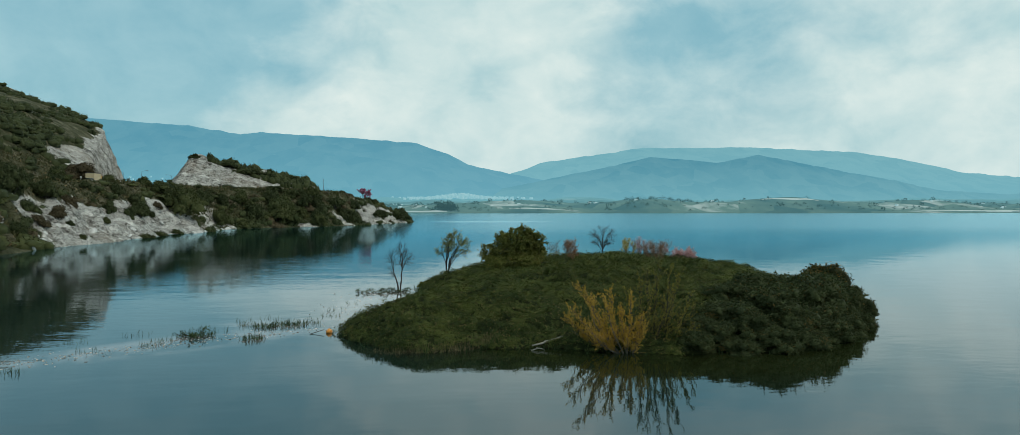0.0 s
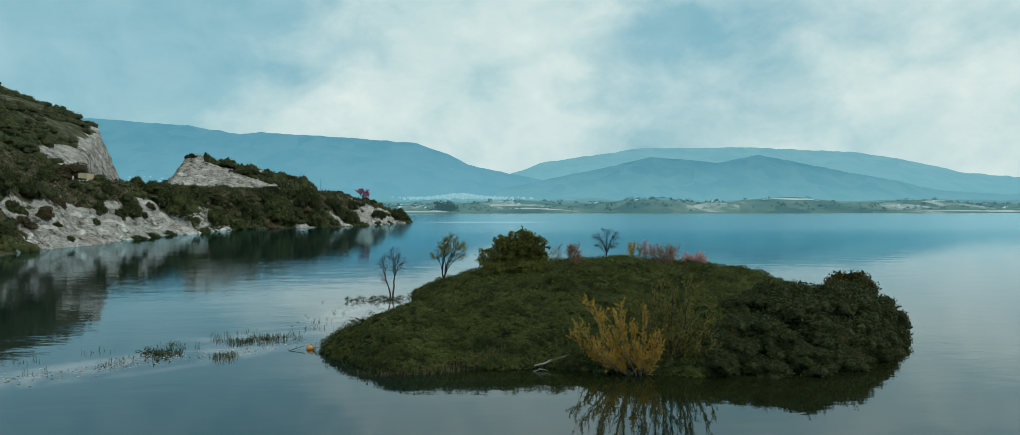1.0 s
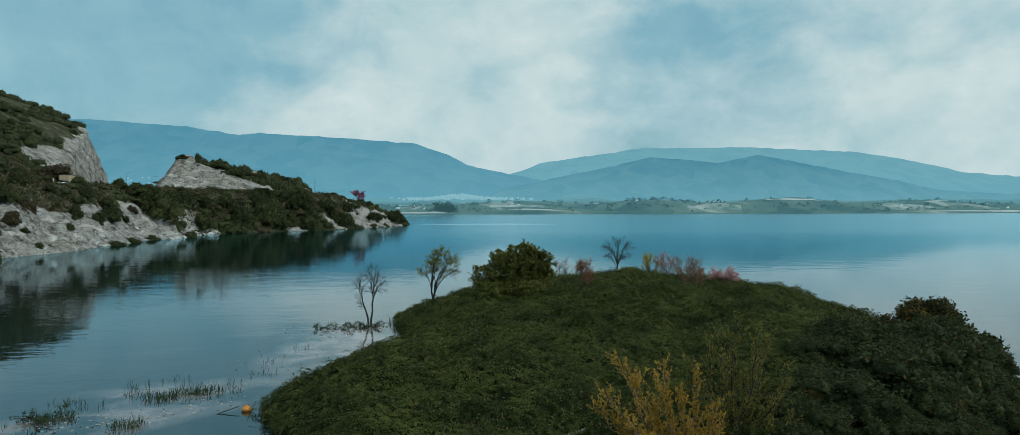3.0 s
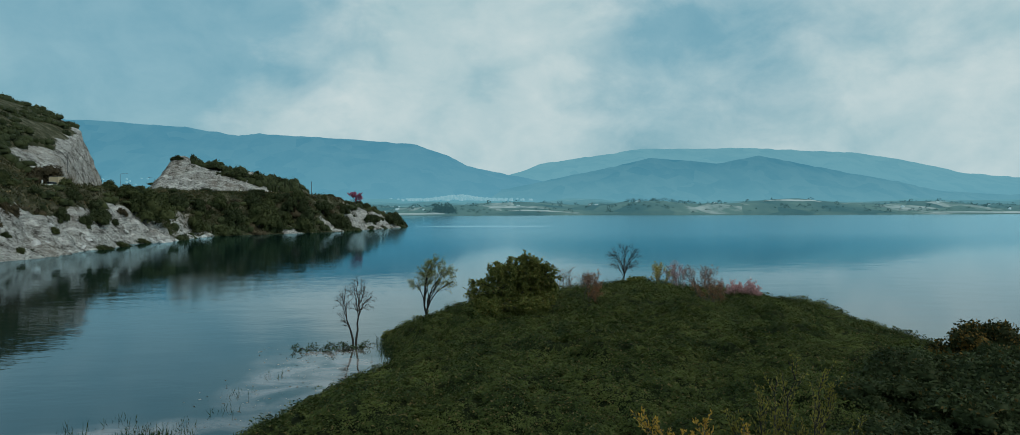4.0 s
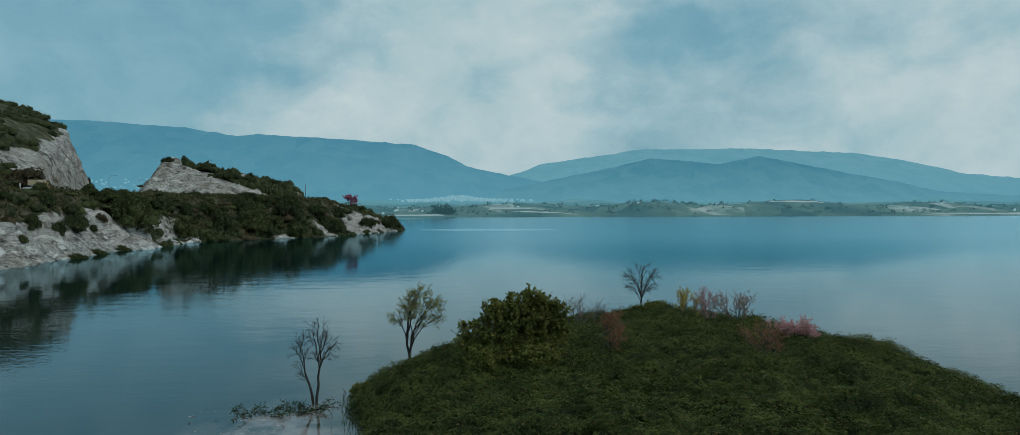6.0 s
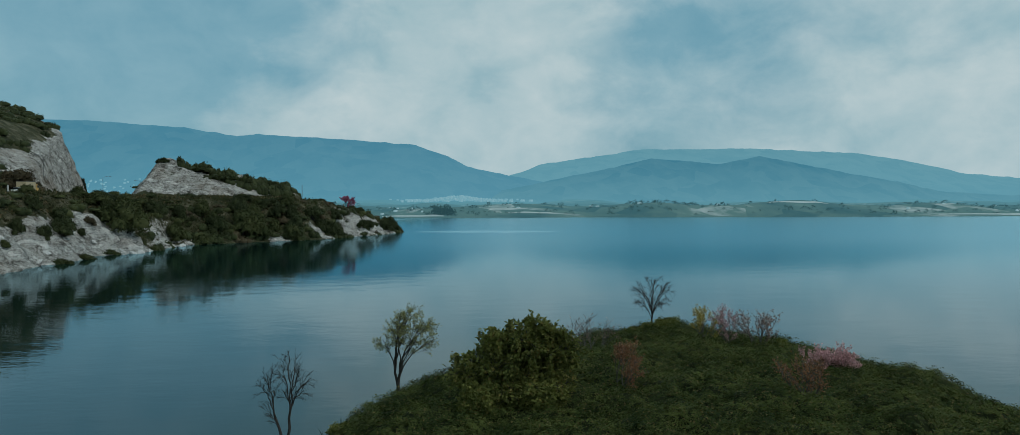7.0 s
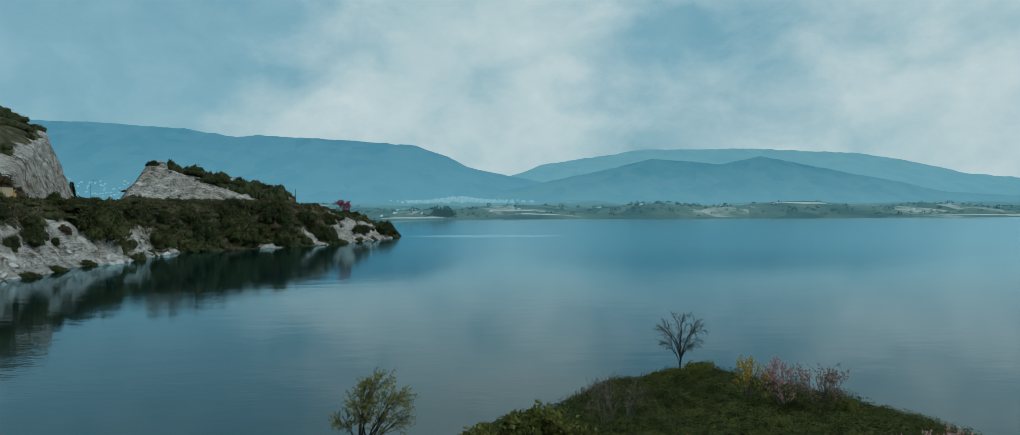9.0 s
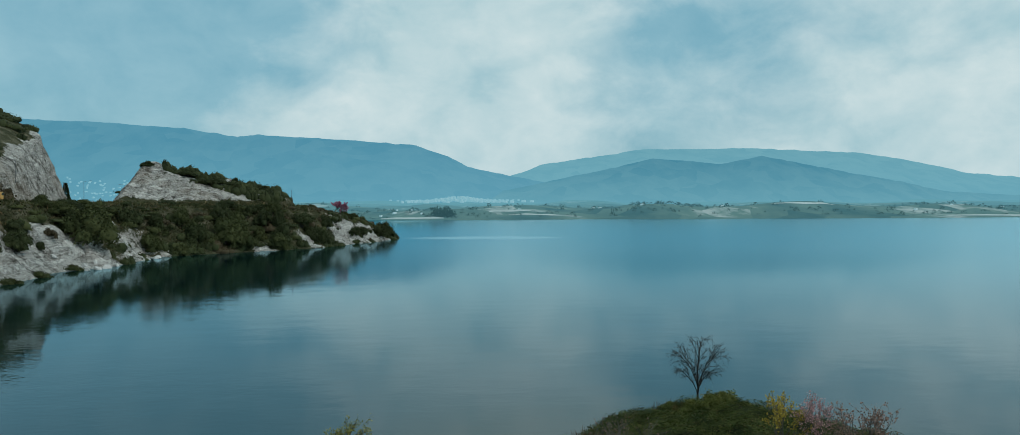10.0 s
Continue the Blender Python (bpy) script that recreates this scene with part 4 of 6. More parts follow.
def weeds():
    """Tangled bramble-like growth: a dark sheet filling the gaps, and over it arching shoots with leaves in two rows.
    """
    r = np.random.default_rng(21)
    xs, ys = np.arange(-8, 29, 0.22), np.arange(33, 86, 0.22)
    gx, gy = np.meshgrid(xs, ys)
    top, d = weed_top(gx, gy)
    # closed sheet 0.10 m below the weed tops, darker than the leaves
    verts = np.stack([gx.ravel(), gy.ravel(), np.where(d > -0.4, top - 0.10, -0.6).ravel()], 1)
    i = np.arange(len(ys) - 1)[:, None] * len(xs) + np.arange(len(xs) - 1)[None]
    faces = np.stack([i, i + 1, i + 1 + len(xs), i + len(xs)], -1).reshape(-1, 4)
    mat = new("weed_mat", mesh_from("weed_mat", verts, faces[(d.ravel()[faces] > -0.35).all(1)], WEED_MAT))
    tagged(mat, "dark closed sheet under the islet's weeds", "weeds", kind="stuff")
    n = 125000
    x, y = r.uniform(-8, 29, n), 33 + 53 * r.uniform(0, 1, n) ** 1.15
    z, d = weed_top(x, y)
    keep = (d > -0.12) & ((x < 10) | (d > 2.2) | (y > 50))
    x, y, z = x[keep], y[keep], z[keep]
    n = len(x)
    e = 0.12
    normal = unit(np.stack([(z - weed_top(x + e, y)[0]) / e, (z - weed_top(x, y + e)[0]) / e, np.full(n, 1.1)], 1))
    swing = 5.0 * fbm(x * 0.35, y * 0.35, 2, 86) + r.normal(size=n) * 0.7
    way = np.stack([np.cos(swing), np.sin(swing), np.zeros(n)], 1)
    way = unit(way - normal * (way * normal).sum(1, keepdims=True))
    side = np.cross(normal, way)
    long = r.uniform(0.28, 0.75, n) * (0.8 + 0.5 * smooth((y - 60) / 15))
    lift = r.uniform(0.02, 0.22, n)
    each = 9
    t = (np.arange(each) + 0.7) / each
    p = np.stack([x, y, z - 0.06], 1)[:, None] + way[:, None] * (long[:, None] * t)[..., None] + normal[:, None] * (lift[:, None] * 4 * t * (1.15 - t))[..., None]
    hand = np.where(np.arange(each) % 2, 1.0, -1.0)
    out = way[:, None] * 0.65 + side[:, None] * hand[None, :, None] + r.normal(size=(n, each, 3)) * 0.28
    face = normal[:, None] + r.normal(size=(n, each, 3)) * 0.38 + np.array([0, 0, 0.35])
    size = r.uniform(0.065, 0.13, n * each)
    v, f = blades(p.reshape(-1, 3), out.reshape(-1, 3), size, size * r.uniform(0.45, 0.65, n * each), r, facing=face.reshape(-1, 3))
    ob = new("low_weeds", mesh_from("low_weeds", v, f, WEEDS, False))
    return tagged(ob, "dense low green weeds covering the islet", "weeds", kind="stuff")


weeds()


def at_height(fn, x, y):
    return float(fn(np.array([float(x)]), np.array([float(y)]))[0])


def on_islet(x, y, sink=0.05):
    return (x, y, at_height(islet_height, x, y) - sink)


def on_headland(x, y, sink=0.3):
    return (x, y, at_height(headland_height, x, y) - sink)


# ---------------------------------------------------------------- islet: trees
SPRAY = [(6, 0.42, 0.70, 0.08, 0.12), (5, 0.45, 0.62, 0.06, 0.14), (0, 0, 0, 0.05, 0.16)]

crown_tree("bare_tree", on_islet(16.1, 82.6), "bare round-crowned grey tree on the grassy end of the islet", "tree",
           [[(0, 0, -0.2), (0.02, 0, 0.3), (0.05, 0.02, 0.7), (0.04, 0.03, 1.0), (0.06, 0.0, 1.3)]],
           [(0.05, 0, 3.0, 1.8, 1.6, 1.4), (0.0, 0, 2.2, 1.45, 1.2, 0.5)], (11, 6, 7), 0.075, BARK, 11, tip=0.0045, rise=0.8, wander=0.012)
crown_tree("leafing_tree", on_islet(-1.1, 68.3), "small tree just coming into olive leaf at the water's edge", "tree",
           [[(0, 0, -0.2), (0.0, 0, 0.4), (0.03, 0.02, 0.8), (0.08, 0.02, 1.2)], [(0.02, 0.05, -0.2), (0.02, 0.09, 0.5), (-0.06, 0.12, 0.9), (-0.16, 0.1, 1.3)]],
           [(0.75, 0, 3.6, 1.0, 0.9, 1.3), (-0.9, 0, 2.7, 0.6, 0.5, 0.45), (1.6, 0, 3.1, 0.55, 0.6, 0.9), (-0.05, 0, 3.5, 0.7, 0.8, 1.0)], (10, 5, 6), 0.10, BARK, 12,
           (BUD, 5200, 0.12, 0.035, "leaves"), tip=0.004, rise=1.0, wander=0.012)
crown_tree("dead_tree", (-4.9, 59.9, 0.05), "bare dark dead tree with several stems in shallow water", "tree",
           [[(0.1, 0, -0.3), (0.12, 0, 0.3), (0.2, 0.02, 0.8), (0.18, 0.0, 1.2), (0.24, -0.02, 1.5)], [(-0.02, 0.05, -0.3), (-0.1, 0.06, 0.35), (-0.22, 0.08, 0.8), (-0.42, 0.1, 1.35)]],
           [(0.1, 0, 2.85, 0.95, 0.8, 1.1), (-0.75, 0, 2.3, 0.5, 0.5, 0.7), (0.85, 0, 2.6, 0.45, 0.5, 0.8), (-0.6, 0, 1.2, 0.3, 0.3, 0.35)], (11, 5, 5), 0.07, BARK, 13, tip=0.004, rise=0.9, wander=0.02)
woody("bare_shrub", on_islet(9.4, 71.4), "leafless grey shrub with faint rosy tips", "shrub", (2.6, 3.0),
      [(10, 0, 0.8, 0.04), (25, 90, 0.8, 0.035), (28, 200, 0.85, 0.035), (26, 310, 0.8, 0.035), (38, 20, 0.8, 0.03), (38, 170, 0.8, 0.03)], SPRAY, BARK_GREY, 14,
      (ROSE, 2, 0.08, 0.035, "buds"))
woody("rosy_shrub", on_islet(8.7, 60.2), "thin upright shrub with rust-red young leaves", "shrub", (2.2, 1.4),
      [(6, 0, 0.85, 0.035), (14, 120, 0.8, 0.03), (16, 250, 0.8, 0.03), (24, 20, 0.6, 0.03)], SPRAY, BARK_GREY, 15, (RUST, 14, 0.09, 0.05, "leaves"))
woody("lime_shrub", on_islet(16.9, 74.2), "small shrub with lime-yellow leaf tips", "shrub", (2.5, 1.9),
      [(8, 0, 0.9, 0.04), (25, 100, 0.8, 0.03), (28, 230, 0.85, 0.03), (30, 340, 0.8, 0.03)], SPRAY, BARK_GREY, 16, (LIME, 7, 0.11, 0.07, "leaves"))
woody("pink_shrub", on_islet(18.3, 73.6), "slender shrub with pale pink blossom", "shrub", (2.7, 1.6),
      [(6, 160, 0.95, 0.04), (20, 60, 0.85, 0.03), (22, 200, 0.85, 0.03), (30, 300, 0.7, 0.03)], SPRAY, BARK_GREY, 17, (PINK, 9, 0.09, 0.055, "blossom"), "blossoming shrubs")
woody("pink_shrub", on_islet(20.0, 72.9), "spreading shrub with reddish-pink young leaves", "shrub", (2.5, 2.5),
      [(8, 0, 0.8, 0.04), (28, 70, 0.8, 0.035), (30, 150, 0.8, 0.035), (34, 240, 0.8, 0.03), (30, 330, 0.8, 0.03)], SPRAY, BARK_GREY, 18, (ROSE, 8, 0.10, 0.06, "leaves"), "blossoming shrubs")
woody("pink_shrub", on_islet(19.1, 63.2), "broad low shrub thick with pink blossom", "shrub", (1.8, 2.1),
      [(12, 0, 0.65, 0.04), (36, 40, 0.75, 0.035), (38, 110, 0.7, 0.035), (40, 180, 0.75, 0.03), (36, 250, 0.7, 0.03), (42, 320, 0.8, 0.03), (52, 10, 0.8, 0.03), (52, 190, 0.8, 0.03)],
      SPRAY, BARK_GREY, 19, (PINK, 20, 0.09, 0.06, "blossom"), "blossoming shrubs")
woody("rosy_shrub", on_islet(15.0, 57.2), "shrub with rust-brown young leaves", "shrub", (2.2, 1.6),
      [(8, 0, 0.75, 0.04), (26, 60, 0.75, 0.035), (28, 150, 0.75, 0.03), (30, 240, 0.7, 0.03), (30, 330, 0.75, 0.03)], SPRAY, BARK_GREY, 20, (RUST, 7, 0.09, 0.05, "leaves"))


def willow(place, label, goals, shoots, leaf, bark, seed):
    """A shrub of many arching stems from one stool, each feathered with steep shoots set close with small leaves.
    goals: x, z of the stem tips; shoots: (per stem, length); leaf: (material, per shoot, size, width)."""
    r = np.random.default_rng(seed)
    ob = thing("willow", place, label, "shrub")
    twigs, where, ways = [], [], []
    for gx, gz in goals:
        tip = np.array([gx, r.uniform(-0.7, 0.7), gz])
        root = np.array([0.12 * gx, r.uniform(-0.2, 0.2), -0.15])
        line = bend(r, root, np.array([gx * 0.9, tip[1], 0.5 * gz]), tip, 11, 0.15, 0.012)
        part("stem", mesh_from("stem", *tube(line, np.linspace(0.038, 0.008, 11), 6), bark), ob)
        for _ in range(shoots[0]):
            k = int(r.integers(2, 10))
            up = unit(unit(line[k + 1] - line[k]) * 0.7 + np.array([0.12 * np.sign(gx), 0, 0.55]) + r.normal(size=3) * 0.55)
            length = shoots[1] * r.uniform(0.5, 1.25) * (1.1 - 0.04 * k)
            shoot = bend(r, line[k], up, line[k] + unit(up + np.array([0, 0, 0.35])) * length, 6, 0.25, 0.025)
            twigs.append(tube(shoot, np.linspace(0.011, 0.005, 6), 3))
            at = r.uniform(0.1, 1.0, leaf[1]) * 5
            i = np.minimum(at.astype(int), 4)
            where.append(shoot[i] + (shoot[i + 1] - shoot[i]) * (at - i)[:, None] + r.normal(size=(leaf[1], 3)) * 0.018)
            ways.append(shoot[i + 1] - shoot[i])
        at = r.uniform(4, 9.9, leaf[1] * 2)
        i = at.astype(int)
        where.append(line[i] + (line[i + 1] - line[i]) * (at - i)[:, None] + r.normal(size=(len(at), 3)) * 0.02)
        ways.append(line[i + 1] - line[i])
    part("twig_spray", mesh_from("twig_spray", *joined(twigs), bark), ob, kind="stuff")
    where, ways = np.concatenate(where), unit(np.concatenate(ways))
    v, f = blades(where, ways + r.normal(size=ways.shape) * 0.45, leaf[2] * r.uniform(0.6, 1.3, len(where)), leaf[3], r)
    part("leaves", mesh_from("leaves", v, f, leaf[0], False), ob, kind="stuff")
    return ob


willow((7.3, 34.1, -0.05), "amber-leaved willow with flame-like stems at the waterline",
       [(-2.9, 1.7), (-2.6, 2.2), (-2.3, 3.3), (-1.9, 2.9), (-1.6, 2.2), (-1.1, 2.7), (-0.8, 3.0), (-0.3, 2.2), (0.15, 2.7), (0.5, 1.9),
        (-2.0, 1.3), (-1.2, 1.5), (-0.2, 1.3), (0.5, 1.1), (-2.5, 1.0), (-1.6, 0.8), (-0.7, 1.9)], (30, 0.72), (YELLOW, 20, 0.085, 0.042), BARK_GREY, 21)
willow((8.4, 34.6, -0.05), "tall wispy olive-leaved willow leaning over the water",
       [(-0.5, 3.5), (-0.1, 3.9), (0.5, 4.1), (1.0, 3.9), (1.5, 3.5), (2.0, 2.8), (2.3, 2.0), (2.2, 1.2), (1.4, 0.9), (0.8, 2.2), (0.2, 2.7), (-0.9, 2.6), (1.3, 2.9), (0.4, 1.5)],
       (30, 0.85), (OLIVE, 15, 0.085, 0.042), BARK, 22)

crown_tree("fig_tree", on_islet(4.4, 60.2, 0.1), "large spreading broad-leaved bush with open leafy branch tips", "shrub",
           [[(0.2 * k, 0.1 * k, -0.2), (0.35 * k, 0.15 * k, 0.4), (0.55 * k, 0.2 * k, 0.8), (0.8 * k, 0.2 * k, 1.2)] for k in (-1.4, -0.3, 0.6, 1.5)],
           [(0.0, 0, 1.9, 1.9, 1.7, 1.3), (-2.1, 0, 1.6, 0.9, 0.9, 0.7), (0.4, 0, 3.1, 1.0, 1.0, 0.65), (1.7, 0, 2.2, 0.85, 1.0, 0.95), (-1.1, 0, 2.7, 0.65, 0.8, 0.6),
            (0.0, -0.4, 0.9, 2.4, 2.0, 0.7), (1.2, 0, 2.9, 0.7, 0.8, 0.6)], (18, 8, 8), 0.09, BARK, 31, (FIG, 25000, 0.165, 0.10, "leaves"), tip=0.008, rise=0.6)
FIG_LOW = bush_meshes(32, 16, 0.11, 0.075, 5500, FIG, ragged=0.22, shoots=0.4, lobe=(0.13, 0.30))
for x, y, half, deep, high in ((4.7, 61.2, 1.9, 1.8, 2.0), (5.9, 63.2, 1.9, 1.8, 1.9), (2.9, 58.8, 1.5, 1.4, 1.2), (5.0, 58.9, 1.6, 1.4, 1.1)):
    bush("fig_bush", on_islet(x, y, 0.15), "green broad-leaved bush in the clump on the slope", FIG_LOW, (half, deep, high), group="broad-leaved clump", turn=29 * x)
EVER = [bush_meshes(33, 34, 0.070, 0.040, 13000, EVERGREEN, ragged=0.30, shoots=0.45, lobe=(0.10, 0.30)), bush_meshes(34, 30, 0.070, 0.040, 13000, EVERGREEN, ragged=0.30, shoots=0.45, lobe=(0.10, 0.28)),
        bush_meshes(35, 36, 0.070, 0.042, 13000, EVERGREEN_TAN, ragged=0.30, shoots=0.45, lobe=(0.10, 0.28))]
for x, y, half, high, kind in ((23.4, 47.2, 2.3, 2.15, 2), (21.3, 42.8, 2.2, 2.0, 1), (18.8, 40.2, 2.6, 2.25, 0), (15.6, 37.8, 2.5, 1.75, 1),
                               (12.8, 36.6, 2.1, 1.25, 0), (20.4, 44.6, 2.2, 1.1, 2), (10.8, 36.0, 1.6, 0.95, 0),
                               (16.6, 41.6, 2.3, 1.75, 0), (14.2, 39.8, 1.9, 1.3, 1),
                               (20.5, 40.6, 1.5, 1.3, 0), (18.3, 38.0, 1.6, 1.3, 1), (16.0, 36.2, 1.5, 1.2, 0), (13.7, 35.3, 1.4, 1.05, 1),
                               (11.6, 35.0, 1.3, 0.95, 0), (22.6, 44.6, 1.4, 1.3, 1),
                               (10.4, 34.2, 1.3, 0.75, 1), (12.4, 34.1, 1.4, 0.8, 0), (14.4, 34.3, 1.4, 0.85, 1), (16.2, 35.0, 1.4, 0.9, 0), (18.0, 36.4, 1.5, 1.0, 1),
                               (19.8, 38.4, 1.5, 1.1, 0), (21.4, 40.6, 1.5, 1.1, 1), (23.2, 43.2, 1.5, 1.2, 0), (24.6, 46.4, 1.4, 1.2, 1)):
    bush("evergreen_bush", on_islet(x, y, 0.3), "dense dark evergreen bush with tan flower heads" if kind == 2 else "dense dark evergreen bush leaning over the water",
         EVER[kind], (half, half, high), group="evergreen thicket", turn=37 * x)
LOW_BROWN = bush_meshes(36, 8, 0.11, 0.05, 2600, SCRUB_BROWN, ragged=0.25, shoots=0.5)
LOW_GREEN = bush_meshes(37, 8, 0.11, 0.06, 2600, FIG, ragged=0.25, shoots=0.5)
for x, y, half, high, brown in ((23.4, 59.6, 0.9, 0.5, True), (24.2, 56.0, 0.7, 0.4, True), (24.8, 64.0, 0.8, 0.4, False), (21.2, 72.4, 0.7, 0.9, False),
                                (17.0, 82.0, 1.3, 1.05, False), (15.8, 81.8, 1.0, 0.7, False), (18.3, 81.4, 1.1, 0.6, False), (15.0, 83.2, 0.9, 0.45, False), (0.8, 70.2, 0.9, 0.4, True), (18.9, 82.6, 1.0, 0.4, False),
                                (-2.9, 61.4, 0.8, 0.5, False), (12.2, 81.6, 0.8, 0.4, True), (22.6, 74.8, 0.9, 0.4, False)):
    bush("low_bush", on_islet(x, y), "low brownish bush among the weeds" if brown else "low bright green bush among the weeds",
         LOW_BROWN if brown else LOW_GREEN, (half, half, high), turn=53 * x)


# ---------------------------------------------------------------- islet: waterline
def blade_tuft(seed, n, radius, tall, lean, mat, width=0.02):
    r = np.random.default_rng(seed)
    b, s = r.uniform(0, 2 * math.pi, n), np.sqrt(r.uniform(0, 1, n)) * radius
    base = np.stack([s * np.cos(b), s * np.sin(b), np.full(n, -0.08)], 1)
    way = np.stack([r.normal(size=n) * lean, r.normal(size=n) * lean, np.ones(n)], 1)
    v, f = blades(base, way, tall * r.uniform(0.5, 1.2, n), width, r, 0.1)
    return mesh_from("tuft", v, f, mat, False)


TUFTS = [blade_tuft(41, 150, 0.6, 0.36, 0.25, REED, 0.024), blade_tuft(42, 44, 0.6, 0.30, 0.35, REED, 0.02), blade_tuft(43, 18, 0.7, 0.34, 0.4, REED, 0.02)]
for x, y, k, turn in ((-10.9, 42.6, 0, 0), (-10.2, 43.0, 0, 80), (-9.4, 43.2, 0, 170), (-11.7, 42.9, 1, 20), (-8.6, 43.6, 1, 60), (-12.2, 43.4, 1, 200),
                      (-10.3, 44.3, 1, 100), (-9.0, 44.6, 2, 0), (-14.2, 42.0, 1, 140), (-14.9, 38.6, 1, 10), (-13.4, 40.0, 0, 300), (-16.9, 40.4, 2, 90),
                      (-15.0, 37.5, 1, 250), (-10.6, 38.9, 0, 30), (-18.2, 31.9, 1, 60), (-14.0, 38.9, 2, 10), (-12.6, 44.6, 2, 55), (-8.0, 46.5, 2, 5),
                      (-8.2, 49.0, 2, 120), (-19.0, 38.6, 2, 75), (-7.6, 52.2, 2, 33), (-11.4, 45.4, 2, 15), (-13.0, 41.4, 2, 45), (-17.2, 36.0, 2, 66)):
    tuft = thing("reed_tuft", (x, y, 0.0), "thin green reeds standing in shallow silty water", "reeds", "reeds on the spit", turn=turn)
    part("tuft", TUFTS[k], tuft, kind="stuff")

r = np.random.default_rng(44)
n = 900
s = r.uniform(0, 1, n)
bx = -4.6 + 6.2 * s + r.normal(size=n) * 0.35
by = np.interp(bx, [-4.9, -3.4, -1.4, 1.0, 2.0], [35.3, 34.3, 34.5, 35.6, 35.6]) + r.uniform(0.0, 0.7, n)
bz = islet_height(bx, by) - 0.05
v, f = blades(np.stack([bx, by, bz], 1), np.stack([r.normal(size=n) * 0.25, r.normal(size=n) * 0.25 - 0.15, np.ones(n)], 1), r.uniform(0.3, 0.62, n), 0.02, r, 0.1)
tagged(new("dry_reeds", mesh_from("dry_reeds", v, f, DRY, False)), "pale dry reeds along the front bank of the islet", "reeds", kind="stuff")
n = 2600
edge = np.array(ISLET + ISLET[:1])
k = r.integers(0, len(ISLET), n)
fr = r.uniform(0, 1, n)[:, None]
p = edge[k] * (1 - fr) + edge[k + 1] * fr + r.normal(size=(n, 2)) * 0.35
z = np.maximum(islet_height(p[:, 0], p[:, 1]), -0.1) - 0.02
v, f = blades(np.column_stack([p, z]), np.column_stack([r.normal(size=(n, 2)) * 0.5, np.ones(n)]), r.uniform(0.25, 0.6, n), 0.03, r, 0.1)
tagged(new("shore_sedge", mesh_from("shore_sedge", v, f, REED, False)), "green sedge fringing the islet at the waterline", "sedge", kind="stuff")


n = 2600
gx, gy = r.uniform(8.5, 22, n), r.uniform(78, 84.6, n)
near_edge = shore_distance(gx, gy, ISLET)
keep = (near_edge > -0.2) & (near_edge < 2.2) & (fbm(gx * 0.5, gy * 0.5, 2, 46) > -0.15)
gx, gy = gx[keep], gy[keep]
n = len(gx)
v, f = blades(np.stack([gx, gy, np.maximum(islet_height(gx, gy), 0) + 0.05], 1), np.stack([r.normal(size=n) * 0.35, r.normal(size=n) * 0.35, np.ones(n)], 1), r.uniform(0.35, 0.8, n), 0.03, r, 0.1)
tagged(new("russet_grass", mesh_from("russet_grass", v, f, RUSSET, False)), "reddish-brown grass at the far end of the islet", "grass", kind="stuff")


def drift_branches(place, seed, count, spread, label):
    """Half-sunk arching branches with a few leaves."""
    r = np.random.default_rng(seed)
    ob = thing("sunken_branches", place, label, "branches")
    lines, leaves = [], []
    for _ in range(count):
        x0, y0 = r.uniform(-spread, spread), r.uniform(-0.5, 0.5)
        b, length, arch = r.uniform(0, 2 * math.pi), r.uniform(0.5, 1.1), r.uniform(0.2, 0.5)
        t = np.linspace(0, 1, 7)
        line = np.stack([x0 + length * t * math.cos(b), y0 + length * t * math.sin(b), -0.08 + 2.2 * arch * t * (1 - 0.5 * t) * 0.6], 1)
        lines.append(tube(line, np.linspace(0.022, 0.008, 7), 4))
        at = line[r.integers(1, 7, 26)] + r.normal(size=(26, 3)) * 0.06
        leaves.append(blades(at, r.normal(size=(26, 3)) + np.array([0, 0, 0.5]), r.uniform(0.10, 0.22, 26), 0.04, r))
    part("branchwork", mesh_from("branchwork", *joined(lines), BARK), ob, kind="stuff")
    part("leaves", mesh_from("leaves", *joined(leaves), REED, False), ob, kind="stuff")
    return ob


n = 750
s = r.uniform(0, 1, n) ** 0.8
fx = -7.6 - 15.0 * s + r.normal(size=n) * 0.5
fy = 42.2 - 11.5 * s + r.normal(size=n) * (0.5 + 0.5 * s) + 0.8 * fbm(fx * 0.4, fx * 0.1, 2, 47)
k = n // 4
fx[:k], fy[:k] = -6.2 + r.normal(size=k) * 1.6, r.uniform(44, 60, k)
keep = shore_distance(fx, fy, ISLET) < -0.3
fx, fy = fx[keep], fy[keep]
n = len(fx)
v, f = blades(np.stack([fx, fy, np.full(n, 0.012)], 1), np.stack([r.normal(size=n), r.normal(size=n) * 0.5, np.zeros(n)], 1), r.uniform(0.05, 0.18, n), r.uniform(0.02, 0.04, n), r, 0.05)
tagged(new("floating_scraps", mesh_from("floating_scraps", v, f, FLECK, False)), "pale scraps of dead plants afloat over the silty spit", "flotsam", kind="stuff")

drift_branches((-6.8, 58.6, 0), 51, 14, 1.7, "half-sunk leafy branches in the shallows by the dead tree")
drift_branches((-5.0, 58.8, 0), 52, 16, 0.8, "half-sunk leafy branches at the foot of the dead tree")
drift_branches((-13.9, 39.7, 0), 53, 10, 0.3, "dark twiggy branch standing in the silty shallows")

